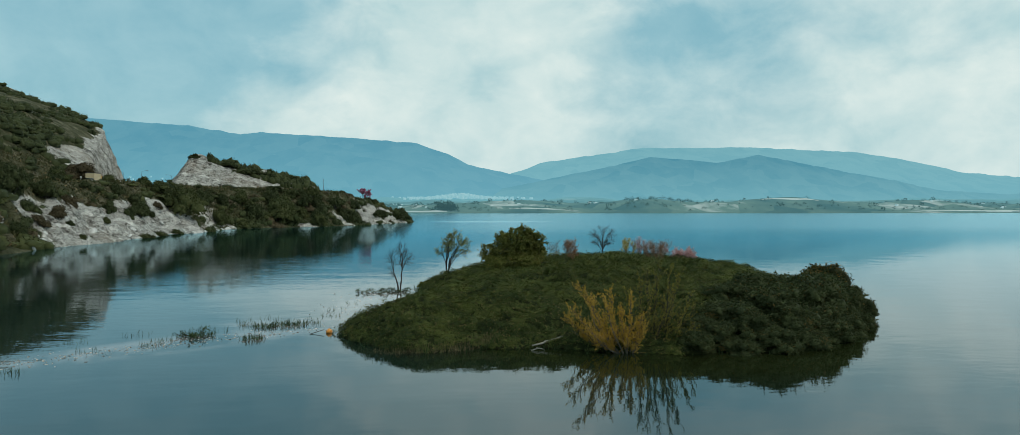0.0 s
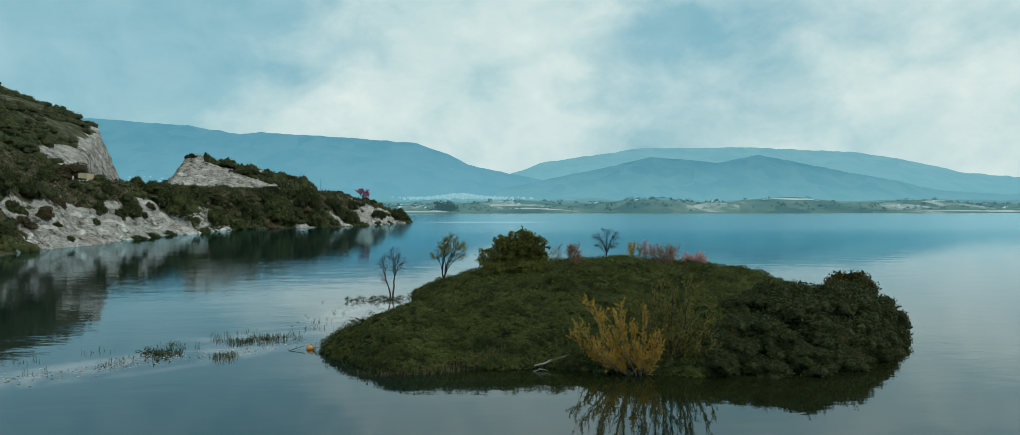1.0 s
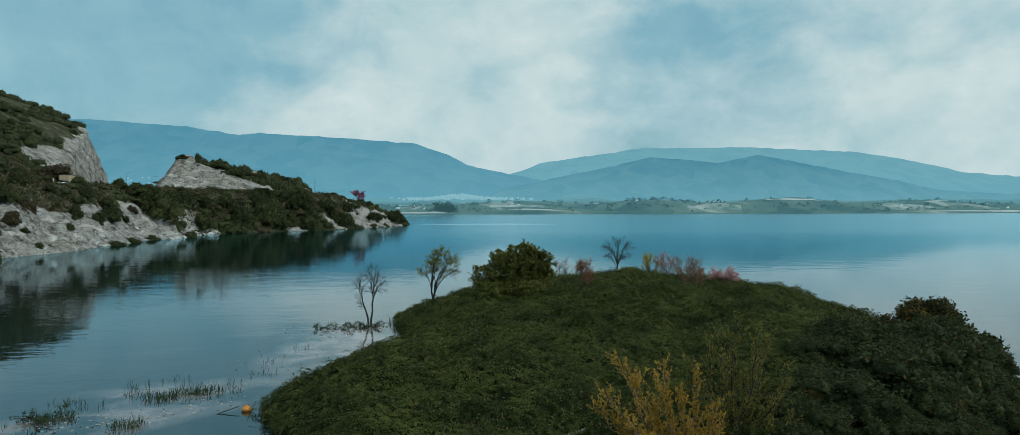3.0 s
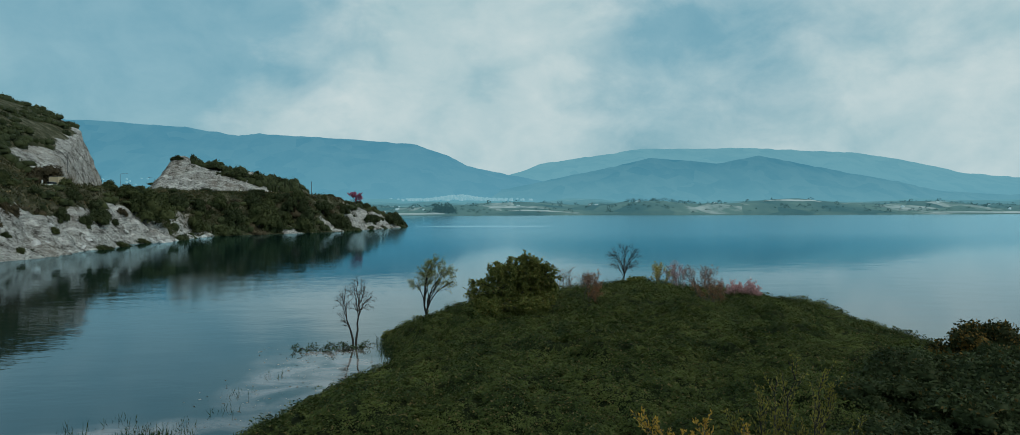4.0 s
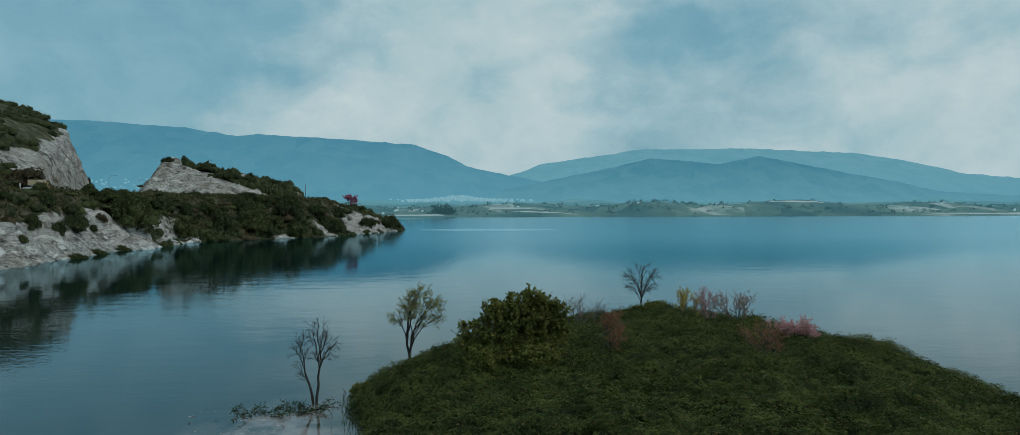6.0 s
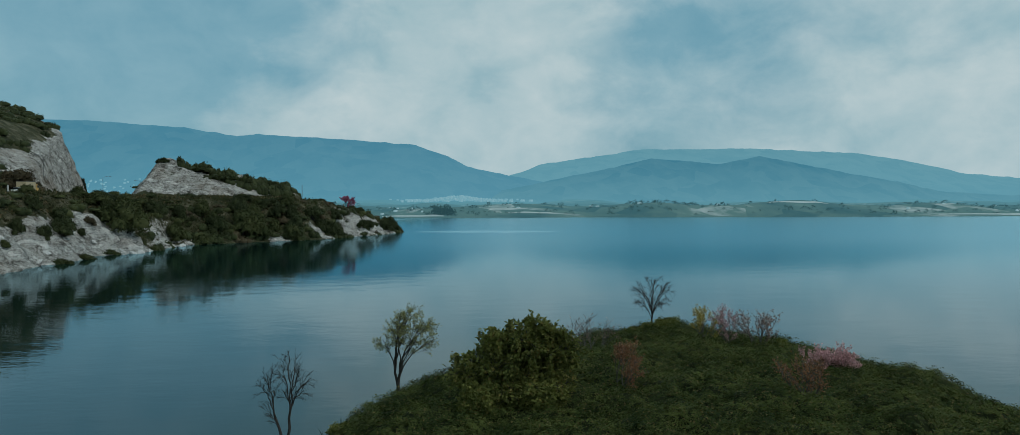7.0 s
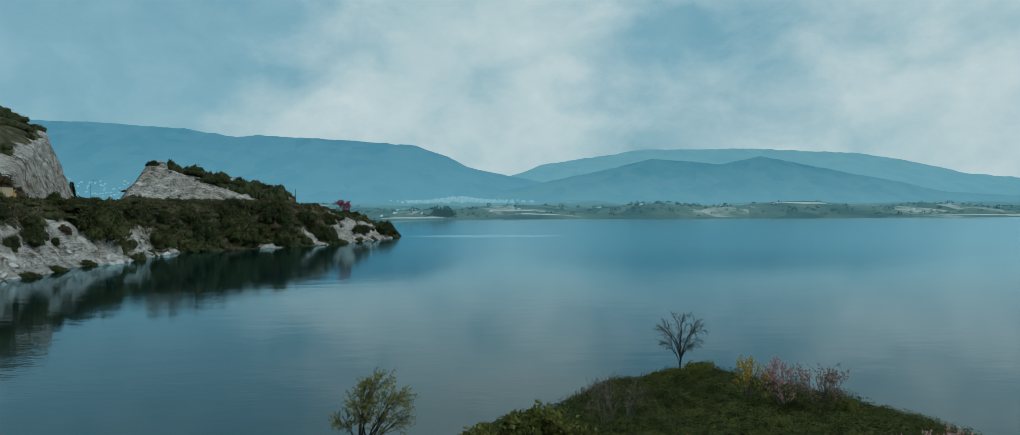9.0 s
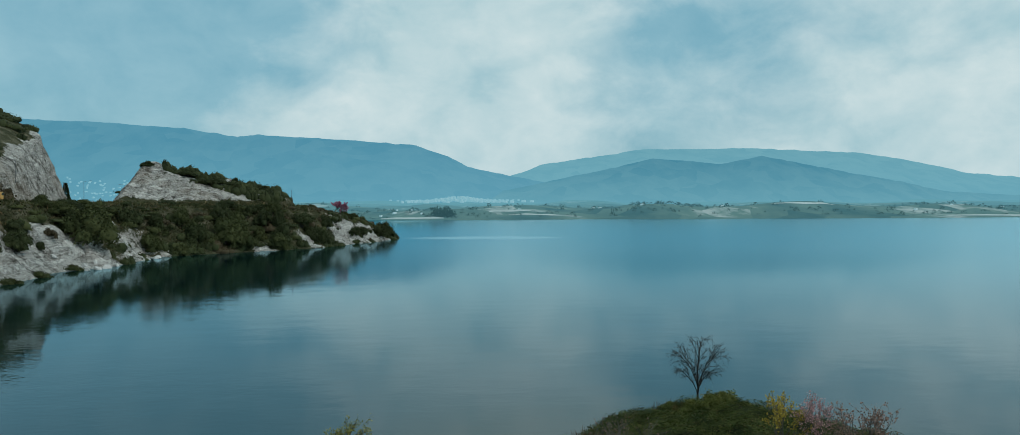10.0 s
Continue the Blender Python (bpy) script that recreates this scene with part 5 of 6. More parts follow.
buoy = thing("buoy", (-7.1, 40.45, 0.06), "round orange plastic buoy afloat beside the islet", "buoy")
bm = bmesh.new()
bmesh.ops.create_uvsphere(bm, u_segments=24, v_segments=14, radius=0.155)
bmesh.ops.scale(bm, vec=(1.1, 1.1, 0.85), verts=bm.verts)
me = bpy.data.meshes.new("float")
bm.to_mesh(me)
bm.free()
me.polygons.foreach_set("use_smooth", np.ones(len(me.polygons), bool))
me.materials.append(ORANGE)
part("float", me, buoy)
ang = np.linspace(0, 2 * math.pi, 25)
part("rim", mesh_from("rim", *tube(np.stack([0.168 * np.cos(ang), 0.168 * np.sin(ang), 0 * ang], 1), np.full(25, 0.013), 6), ORANGE), buoy)
part("eye", mesh_from("eye", *tube(np.array([(0.04 * math.cos(q), 0, 0.125 + 0.045 * math.sin(q)) for q in np.linspace(0, math.pi, 9)]), np.full(9, 0.012), 6), ORANGE), buoy)
pole = new("mooring_pole", mesh_from("mooring_pole", *tube(np.array([(-8.2, 40.0, -0.05), (-7.8, 40.2, 0.06), (-7.35, 40.4, 0.18)]), [0.018, 0.017, 0.014], 6), BARK))
tagged(pole, "thin dark pole slanting out of the water by the buoy", "pole")


def driftwood(points, radii, seed, label):
    r = np.random.default_rng(seed)
    t = np.linspace(0, 1, 16)
    line = np.stack([np.interp(t, np.linspace(0, 1, len(points)), np.array(points)[:, i]) for i in range(3)], 1) + r.normal(size=(16, 3)) * 0.015
    rad = np.interp(t, np.linspace(0, 1, len(radii)), radii) * (1 + 0.12 * r.normal(size=16))
    ob = new("driftwood", mesh_from("driftwood", *tube(line, rad, 8), DRIFTWOOD))
    return tagged(ob, label, "driftwood")


driftwood([(3.1, 35.4, 0.12), (3.9, 35.7, 0.28), (4.9, 36.0, 0.50), (5.6, 36.1, 0.55)], [0.035, 0.05, 0.045, 0.02], 61, "bleached driftwood branch lying along the bank")
driftwood([(3.0, 34.9, 0.02), (3.3, 34.8, 0.12), (3.6, 34.9, 0.03)], [0.025, 0.022, 0.015], 62, "short pale stick at the waterline")

# ---------------------------------------------------------------- headland: scrub
MESHES = {kind: [bush_meshes(70 + 10 * i + j, 10 + j, 0.095, 0.075, 3200, mat, ragged=0.22, shoots=0.25) for j in range(4)]
          for i, (kind, mat) in enumerate((("dark", SCRUB), ("olive", SCRUB_OLIVE), ("brown", SCRUB_BROWN)))}
WORDS = {"dark": "dark green evergreen shrub on the rocky headland", "olive": "rounded olive-green willow bush on the lakeside bank", "brown": "brownish half-bare shrub on the rocky slope"}
scrub_count = 0


def scrub(kind, x, y, half, high, sink=0.3):
    global scrub_count
    scrub_count += 1
    if 200 < y < 335 and -100 < x < -20 and float(shore_distance(np.array([float(x)]), np.array([float(y)]), SHORE)[0]) > 11:
        high *= 0.7     # wind-clipped on the open top of the bank
    bush("scrub_bush", on_headland(x, y, sink), WORDS[kind], MESHES[kind][scrub_count % 4], (half, half, high / 1.35), group="headland scrub", turn=71 * scrub_count)


# the larger bushes: x, y, half width, height
for x, y, half, high in ((-74.5, 179.5, 2.8, 4.6), (-74.3, 164.3, 1.6, 3.6), (-72.2, 168.5, 1.8, 3.0), (-75.1, 188.2, 1.1, 1.9), (-74.7, 140, 2.3, 4.4), (-75, 130.3, 2.9, 5.0),
                         (-68.7, 137, 0.9, 1.2), (-66.5, 104, 2.6, 4.2), (-78.3, 176.2, 1.9, 3.0), (-80.3, 166, 1.2, 1.8), (-72, 130.5, 1.8, 2.8), (-68.6, 121, 2.2, 3.6),
                         (-91.9, 157, 2.8, 4.6), (-76.5, 134.8, 2.2, 3.8), (-74.7, 200.3, 3.0, 5.0), (-57.1, 262.1, 3.4, 5.0), (-52.5, 261.5, 3.0, 5.2), (-48.3, 263.2, 2.5, 4.6)):
    scrub("dark", x, y, half, high)
for x, y, half, high in ((-46.6, 257.5, 3.2, 6.0), (-37.5, 272, 2.6, 5.6), (-44.2, 272.9, 4.0, 5.0), (-37.1, 293.9, 2.5, 3.6), (-30.8, 295.2, 2.2, 3.2), (-24.5, 318, 4.2, 4.6), (-23, 328, 4.0, 4.2),
                         (-25, 336, 4.2, 5.0), (-77.1, 256, 4.4, 3.4), (-61.7, 258.3, 3.7, 3.4), (-77, 230.9, 3.2, 4.6), (-80.9, 208.5, 3.4, 4.0), (-74, 177.8, 2.0, 3.0),
                         (-72.5, 235.5, 2.6, 4.4), (-38.8, 284.7, 2.5, 4.2), (-61.8, 252.7, 3.6, 5.6), (-41.7, 273.1, 2.6, 4.6), (-64.1, 238.8, 3.4, 5.6), (-29.5, 303, 2.8, 4.4)):
    scrub("dark", x, y, half, high)
for x, y, half, high in ((-117.4, 342, 3.2, 3.0), (-106.5, 346.5, 2.6, 3.6), (-110.5, 343, 2.6, 2.8), (-94.6, 341, 5.4, 4.2), (-85.1, 343, 4.6, 4.0), (-86.1, 349, 1.8, 3.4), (-76.1, 350, 4.0, 3.4),
                         (-103, 343, 5.5, 3.4), (-100.8, 347, 3.0, 3.4), (-90.9, 345, 3.8, 3.4), (-80.4, 348, 2.6, 3.2), (-71.0, 351, 2.4, 2.6), (-67.6, 352, 2.0, 2.6), (-98, 338, 3.4, 2.6)):
    scrub("dark", x, y, half * 0.9, high * 0.85, 0.5)
for x, y, half, high in ((-72.6, 201.5, 6.2, 9.0), (-80.5, 216, 5.0, 3.8), (-66.4, 164, 2.6, 2.2), (-67.6, 175, 1.9, 2.0), (-66.8, 137, 1.0, 1.6), (-84.0, 205, 2.6, 3.6), (-78.3, 203.3, 3.5, 4.6), (-70.2, 154, 0.9, 1.4),
                         (-71.8, 228.8, 3.4, 5.6), (-58.4, 246, 5.2, 7.6), (-52.1, 256.4, 2.2, 4.0), (-58, 251.9, 4.5, 6.0), (-70.2, 256.8, 4.6, 3.2), (-51.1, 267.3, 2.9, 3.8),
                         (-82.3, 229.1, 4.8, 3.8), (-82.2, 201, 2.7, 2.6), (-69.6, 189, 1.9, 1.9), (-68.4, 241.7, 3.4, 5.0), (-54.6, 247.5, 3.6, 5.6), (-46.5, 254, 3.4, 4.6), (-66, 233, 2.6, 3.4)):
    scrub("olive", x, y, half, high)
for x, y, half, high in ((-70.3, 136.3, 1.7, 2.8), (-73.6, 146.3, 2.0, 3.0), (-69.9, 129.3, 1.7, 2.4), (-75.3, 191.5, 1.6, 2.4), (-118.5, 242, 6.5, 6.6), (-113.2, 239, 3.4, 3.8), (-125, 262, 2.2, 2.4), (-70, 115, 2.2, 2.6)):
    scrub("brown", x, y, half, high)

# smaller growth between them, thickest on the shaded bank towards the point
r = np.random.default_rng(91)
placed = 0
while placed < 90:
    x, y = r.uniform(-112, -20), r.uniform(92, 345)
    d = float(shore_distance(np.array([x]), np.array([y]), SHORE)[0])
    if d < 1.5 or d > 34:
        continue
    if y > 226:
        chance = 0.95 if d < 24 else 0.35
        if y > 285 and d < 8:
            chance = 0.25
    elif y > 118:
        chance = 0.10 if d < 9 else (0.65 if d < 22 else 0.3)
    else:
        chance = 0.9
    if r.uniform() > chance:
        continue
    half = r.uniform(0.9, 2.6)
    scrub(("dark", "dark", "olive", "brown")[int(r.integers(0, 4))], round(x, 1), round(y, 1), half, half * (r.uniform(0.7, 1.1) if d > 16 else r.uniform(1.0, 1.6)))
    placed += 1


def clump_field(name, label, places, halves, heights, leaves, leaf, mat, seed):
    """Overlapping shrubs too many to tell apart, joined into one sheet of growth."""
    r = np.random.default_rng(seed)
    # every shrub is a main mound with smaller ones round it
    places, halves, heights = np.asarray(places), np.asarray(halves), np.asarray(heights)
    count = len(places)
    ring = r.uniform(0, 2 * math.pi, (count, 3))
    off = np.stack([np.cos(ring) * 0.62, np.sin(ring) * 0.62, r.uniform(0.0, 0.35, (count, 3))], -1) * np.stack([halves, halves, heights], 1)[:, None]
    share = r.uniform(0.42, 0.66, (count, 3))
    places = np.concatenate([places, (places[:, None] + off).reshape(-1, 3)])
    halves = np.concatenate([halves * 0.8, (halves[:, None] * share).ravel()])
    heights = np.concatenate([heights * 0.95, (heights[:, None] * share * 1.1).ravel()])
    m, leaves = len(places), leaves // 3
    size = np.stack([halves, halves * r.uniform(0.75, 1.2, m), heights], 1)
    d = unit(r.normal(size=(m, leaves, 3)))
    d[..., 2] = np.abs(d[..., 2])
    phase = r.uniform(0, 6.3, m)
    depth = 1 - 0.12 * np.abs(r.normal(size=(m, leaves))) + 0.16 * r.uniform(0, 1, (m, leaves)) ** 6
    where = (places[:, None] + d * (lumps(d, phase[:, None]) * depth)[..., None] * size[:, None]).reshape(-1, 3)
    out = d.reshape(-1, 3)
    v, f = blades(where, r.normal(size=out.shape) + np.array([0, 0, 0.4]), leaf * r.uniform(0.6, 1.3, len(where)), leaf * 0.6, r,
                  facing=out + r.normal(size=out.shape) * 0.45 + np.array([0, 0, 0.25]))
    v, f = joined([(v, f), domes(places, size * 0.9, phase, 10, 5)])
    return tagged(new(name, mesh_from(name, v, f, mat, False)), label, "scrub", kind="stuff")


def hill_places():
    r = np.random.default_rng(95)
    x, y = r.uniform(-235, -116, 2600), r.uniform(215, 392, 2600)
    z = headland_height(x, y)
    edge = np.minimum(headland_height(x + 2.0, y), headland_height(x + 1.0, y + 2.0))
    dense = fbm(x * 0.035, y * 0.035, 3, 97)
    ok = (z > 14.8) & (z > hill_slope(x, y) - 4) & (edge > z - 6) & (dense > -0.22 + 0.30 * r.uniform(-1, 1, len(x)))
    ok &= bare_share(x, y, z) < 0.45 + 0.12 * r.normal(size=len(x))
    return np.stack([x, y, z - 0.4], 1)[ok]


spots = hill_places()
r = np.random.default_rng(94)
clump_field("hillside_scrub", "dark evergreen scrub over the hillside above the cliff", spots, r.uniform(1.4, 3.4, len(spots)), r.uniform(1.1, 2.6, len(spots)), 110, 0.42, SCRUB, 195)


r = np.random.default_rng(93)
kx, ky = r.uniform(-112, -64, 260), r.uniform(336, 366, 260)
kz = headland_height(kx, ky)
keep = (ky > 339 + 0.10 * (-64 - kx) + r.normal(size=260) * 1.2) & (kz > 15)
clump_field("knoll_scrub", "dark evergreen scrub along the top of the rocky knoll", np.stack([kx, ky, kz - 0.4], 1)[keep], r.uniform(1.4, 3.2, int(keep.sum())), r.uniform(1.8, 4.0, int(keep.sum())), 190, 0.34, SCRUB, 196)


def bank_places(seed, n):
    """Along the overgrown bank towards the point, the bank's upper edge and the near shore."""
    r = np.random.default_rng(seed)
    x, y = r.uniform(-120, -20, n), r.uniform(88, 346, n)
    d = shore_distance(x, y, SHORE)
    z = headland_height(x, y)
    bare = bare_share(x, y, z)
    want = np.where(y > 208, np.where(d < 18, 1.0, 0.07), np.where(y < 126, 0.95, np.where(d < 6, 0.15, np.where(d < 13, 0.7, 0.06))))
    ok = (d > np.where(y > 208, -0.8, 0.8)) & (d < 42) & (r.uniform(0, 1, n) < want) & (bare < 0.42 + 0.16 * r.normal(size=n))
    return np.stack([x, y, np.maximum(z, 0) - 0.3], 1)[ok], d[ok]


for name, label, mat, seed, n in (("bank_scrub", "dark green scrub crowding the overgrown bank", SCRUB, 201, 1250),
                                  ("bank_willow_scrub", "olive-green willow scrub crowding the overgrown bank", SCRUB_OLIVE, 202, 1500),
                                  ("bank_brown_scrub", "brown half-bare scrub on the bank", SCRUB_BROWN, 203, 700)):
    spots, inland = bank_places(seed, n)
    r = np.random.default_rng(seed + 7)
    tall = np.where(inland > 10, 0.3 + 1.1 * r.uniform(0, 1, len(spots)) ** 4, 1.1) * r.uniform(0.7, 1.8, len(spots))
    clump_field(name, label, spots, r.uniform(0.7, 2.6, len(spots)), tall, 120, 0.34, mat, seed + 5)


r = np.random.default_rng(208)
line = np.array(SHORE[7:16])
k = r.integers(0, len(line) - 1, 420)
fr = r.uniform(0, 1, 420)[:, None]
w = line[k] * (1 - fr) + line[k + 1] * fr
w = w + np.stack([r.uniform(-4.5, 1.5, 420), r.uniform(-1, 2.5, 420)], 1)
wz = np.maximum(headland_height(w[:, 0], w[:, 1]), 0) - 0.35
keep = (bare_share(w[:, 0], w[:, 1], wz) < 0.5) & (wz < 3.5)
clump_field("waterside_scrub", "dark overhanging scrub along the waterline of the point", np.column_stack([w, wz])[keep], r.uniform(0.8, 1.8, int(keep.sum())), r.uniform(0.8, 2.0, int(keep.sum())), 150, 0.30, SCRUB, 209)


def undergrowth():
    """Knee-high grass and heath wherever the headland's rock is covered."""
    r = np.random.default_rng(96)
    n = 150000
    x, y = r.uniform(-150, -20, n), r.uniform(90, 350, n)
    d = shore_distance(x, y, SHORE)
    z = headland_height(x, y)
    bare = bare_share(x, y, z)
    cover = 0.5 + 0.5 * fbm(x * 0.12, y * 0.12, 3, 98)
    ok = (d > 1.0) & (z > 0.3) & (bare + 0.35 * (cover - 0.5) < 0.42) & (d < 60)
    x, y, z, cover = x[ok], y[ok], z[ok], cover[ok]
    n = len(x)
    tall = r.uniform(0.3, 0.9, n) * (0.4 + 1.1 * cover)
    base = np.stack([x, y, z + r.uniform(-0.1, 0.5, n) * tall], 1)
    v, f = blades(base, np.stack([r.normal(size=n) * 0.6, r.normal(size=n) * 0.6, np.full(n, 0.7)], 1), tall, 0.3, r)
    ob = new("undergrowth", mesh_from("undergrowth", v, f, HEATH, False))
    return tagged(ob, "dull green and brown undergrowth on the headland", "undergrowth", kind="stuff")


undergrowth()
redbud = woody("redbud_tree", on_headland(-37.5, 306), "small tree in deep pink blossom on the headland", "tree", (5.4, 4.4),
               [(8, 40, 1.6, 0.12), (25, 200, 1.5, 0.09), (24, 300, 1.5, 0.09)], [(5, 0.5, 0.62, 0.1, 0.1), (5, 0.5, 0.62, 0.08, 0.12), (0, 0, 0, 0.05, 0.15)], BARK, 98,
               (MAGENTA, 60, 0.30, 0.24, "blossom"))

# cypress by the road
r = np.random.default_rng(99)
cyp = thing("cypress", on_headland(-164, 372), "tall narrow dark conifer beside the road", "tree")
n = 2600
h = r.uniform(0, 1, n) ** 0.8
b = r.uniform(0, 2 * math.pi, n)
rad = 1.9 * (1 - h) ** 0.8 * r.uniform(0.55, 1.05, n) + 0.1
where = np.stack([rad * np.cos(b), rad * np.sin(b), 0.8 + 9.4 * h], 1)
v, f = blades(where, np.stack([np.cos(b), np.sin(b), r.uniform(-0.2, 0.9, n)], 1), r.uniform(0.35, 0.7, n), 0.3, r)
part("crown", mesh_from("crown", v, f, SCRUB, False), cyp, kind="stuff")
part("trunk", mesh_from("trunk", *tube(np.array([(0, 0, -0.3), (0, 0, 3), (0, 0, 9.0)]), [0.22, 0.16, 0.04], 8), BARK), cyp)


# ---------------------------------------------------------------- headland: rocks and road furniture
def boulder_mesh(seed, mat):
    r = np.random.default_rng(seed)
    bm = bmesh.new()
    bmesh.ops.create_icosphere(bm, subdivisions=2, radius=1.0)
    cuts = [(Vector(unit(r.normal(size=3))), r.uniform(0.55, 0.85)) for _ in range(7)]
    for v in bm.verts:
        for n, far in cuts:
            over = v.co.dot(n) - far
            if over > 0:
                v.co -= n * over
        v.co *= 1 + 0.05 * r.normal()
    me = bpy.data.meshes.new("boulder")
    bm.to_mesh(me)
    bm.free()
    me.materials.append(mat)
    return me


BOULDERS = [boulder_mesh(s, STONE) for s in (111, 112, 113)]
r = np.random.default_rng(114)
spots = [(-65.4, 193.2, 0.9), (-66.4, 196.0, 0.6), (-66.0, 191.0, 0.8), (-66.6, 188.0, 0.6), (-65.9, 199.0, 0.7), (-67.6, 218.0, 0.7), (-67.2, 222.5, 1.0)]
while len(spots) < 46:
    y = r.uniform(116, 230)
    x = float(np.interp(y, [112, 130, 158, 186, 200, 228], [-64, -67, -67.5, -70, -67, -69])) + r.uniform(-5, 1.0)
    spots.append((x, y, r.uniform(0.3, 0.9)))
for x, y, s in spots:
    ob = new("boulder", BOULDERS[int(r.integers(0, 3))])
    z = max(at_height(headland_height, x, y), -0.15 * s)
    ob.matrix_basis = pose(x, y, z + 0.15 * s, r.uniform(0, 40), r.uniform(0, 40), r.uniform(0, 360)) @ Matrix.Diagonal((s * 1.2, s, s * 0.75, 1))
    tagged(ob, "pale limestone boulder at the foot of the bank", "boulder", "shoreline boulders")


def street_lamp(x, y, tall, reach, turn):
    ob = thing("street_lamp", on_headland(x, y, 0.1), "tall grey steel street lamp beside the road", "street lamp", "road lamps", turn=turn)
    part("pole", mesh_from("pole", *tube(np.array([(0, 0, 0), (0, 0, tall * 0.5), (0, 0, tall)]), [0.09, 0.07, 0.05], 8), STEEL), ob)
    t = np.linspace(0, 1, 7)
    part("arm", mesh_from("arm", *tube(np.stack([reach * t, 0 * t, tall - 0.05 + 0.5 * np.sin(t * 1.57)], 1), np.full(7, 0.045), 6), STEEL), ob)
    bm = bmesh.new()
    bmesh.ops.create_cube(bm, size=1.0)
    bmesh.ops.scale(bm, vec=(0.75, 0.28, 0.12), verts=bm.verts)
    bmesh.ops.bevel(bm, geom=bm.edges[:], offset=0.03, segments=2, affect="EDGES")
    bmesh.ops.translate(bm, vec=(reach + 0.3, 0, tall + 0.42), verts=bm.verts)
    me = bpy.data.meshes.new("lantern")
    bm.to_mesh(me)
    bm.free()
    me.materials.append(STEEL)
    lantern = part("lantern", me, ob)
    part("lens", box_mesh("lens", (0.5, 0.2, 0.04), (reach + 0.3, 0, tall + 0.35), WHITE_LENS, 0.012), lantern, "pale glass lens")
    part("base_plate", box_mesh("base_plate", (0.34, 0.34, 0.06), (0, 0, 0.05), STEEL, 0.01), ob)
    return ob


street_lamp(-129, 275, 9.0, 1.6, 200)
street_lamp(-147, 338, 9.0, 2.2, 180)
street_lamp(-136, 330, 9.0, 2.2, 10)
street_lamp(-139, 372, 9.0, 2.2, 180)
post = new("utility_pole", mesh_from("utility_pole", *tube(np.array([(-54, 306, at_height(headland_height, -54, 306) - 0.2), (-54, 306, 18.3)]), [0.12, 0.09], 8), BARK_GREY))
tagged(post, "thin weathered timber pole on the headland", "pole")


# ---------------------------------------------------------------- far shore: trees, sand, houses
def far_trees():
    """Hedges, groves and single trees dotted over the distant fields."""
    r = np.random.default_rng(121)
    x = np.concatenate([r.uniform(-500, 1000, 560), r.normal(-8, 6, 26), r.normal(250, 30, 30), r.uniform(-400, 900, 160)])
    y = np.concatenate([r.uniform(825, 1200, 560), r.normal(838, 3, 26), r.normal(880, 25, 30), r.normal(850, 12, 160)])
    z = plain_height(x, y)
    tall = np.concatenate([r.uniform(1.2, 3.6, 560), r.uniform(4, 7.5, 26), r.uniform(1.5, 3.5, 30), r.uniform(0.8, 2.0, 160)])
    pieces = []
    for px, py, pz, h in zip(x, y, z, tall):
        if pz < 0.3:
            continue
        n = 40
        d = unit(r.normal(size=(n, 3)))
        d[:, 2] = np.abs(d[:, 2])
        where = np.array([px, py, pz - 0.2]) + d * np.array([h * r.uniform(0.5, 1.3), h * 0.6, h]) * (1 + 0.2 * r.normal(size=(n, 1)))
        pieces.append(blades(where, d + r.normal(size=(n, 3)) * 0.5, r.uniform(0.3, 0.5, n) * h, 0.3 * h, r))
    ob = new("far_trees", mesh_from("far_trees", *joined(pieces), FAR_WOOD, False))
    return tagged(ob, "small dark trees and hedges on the far shore", "trees", kind="stuff")


far_trees()


def house_piece(x, y, z, w, d, h, turn):
    c, s = math.cos(turn), math.sin(turn)
    p = np.array([(-w, -d, -2), (w, -d, -2), (w, d, -2), (-w, d, -2), (-w, -d, h), (w, -d, h), (w, d, h), (-w, d, h), (-w, 0, h * 1.4), (w, 0, h * 1.4)], float)
    q = np.stack([x + p[:, 0] * c - p[:, 1] * s, y + p[:, 0] * s + p[:, 1] * c, z + p[:, 2]], 1)
    f = np.array([(0, 1, 5, 4), (1, 2, 6, 5), (2, 3, 7, 6), (3, 0, 4, 7), (4, 5, 9, 8), (6, 7, 8, 9), (5, 6, 9, 9), (7, 4, 8, 8)])
    return q, f[:6]


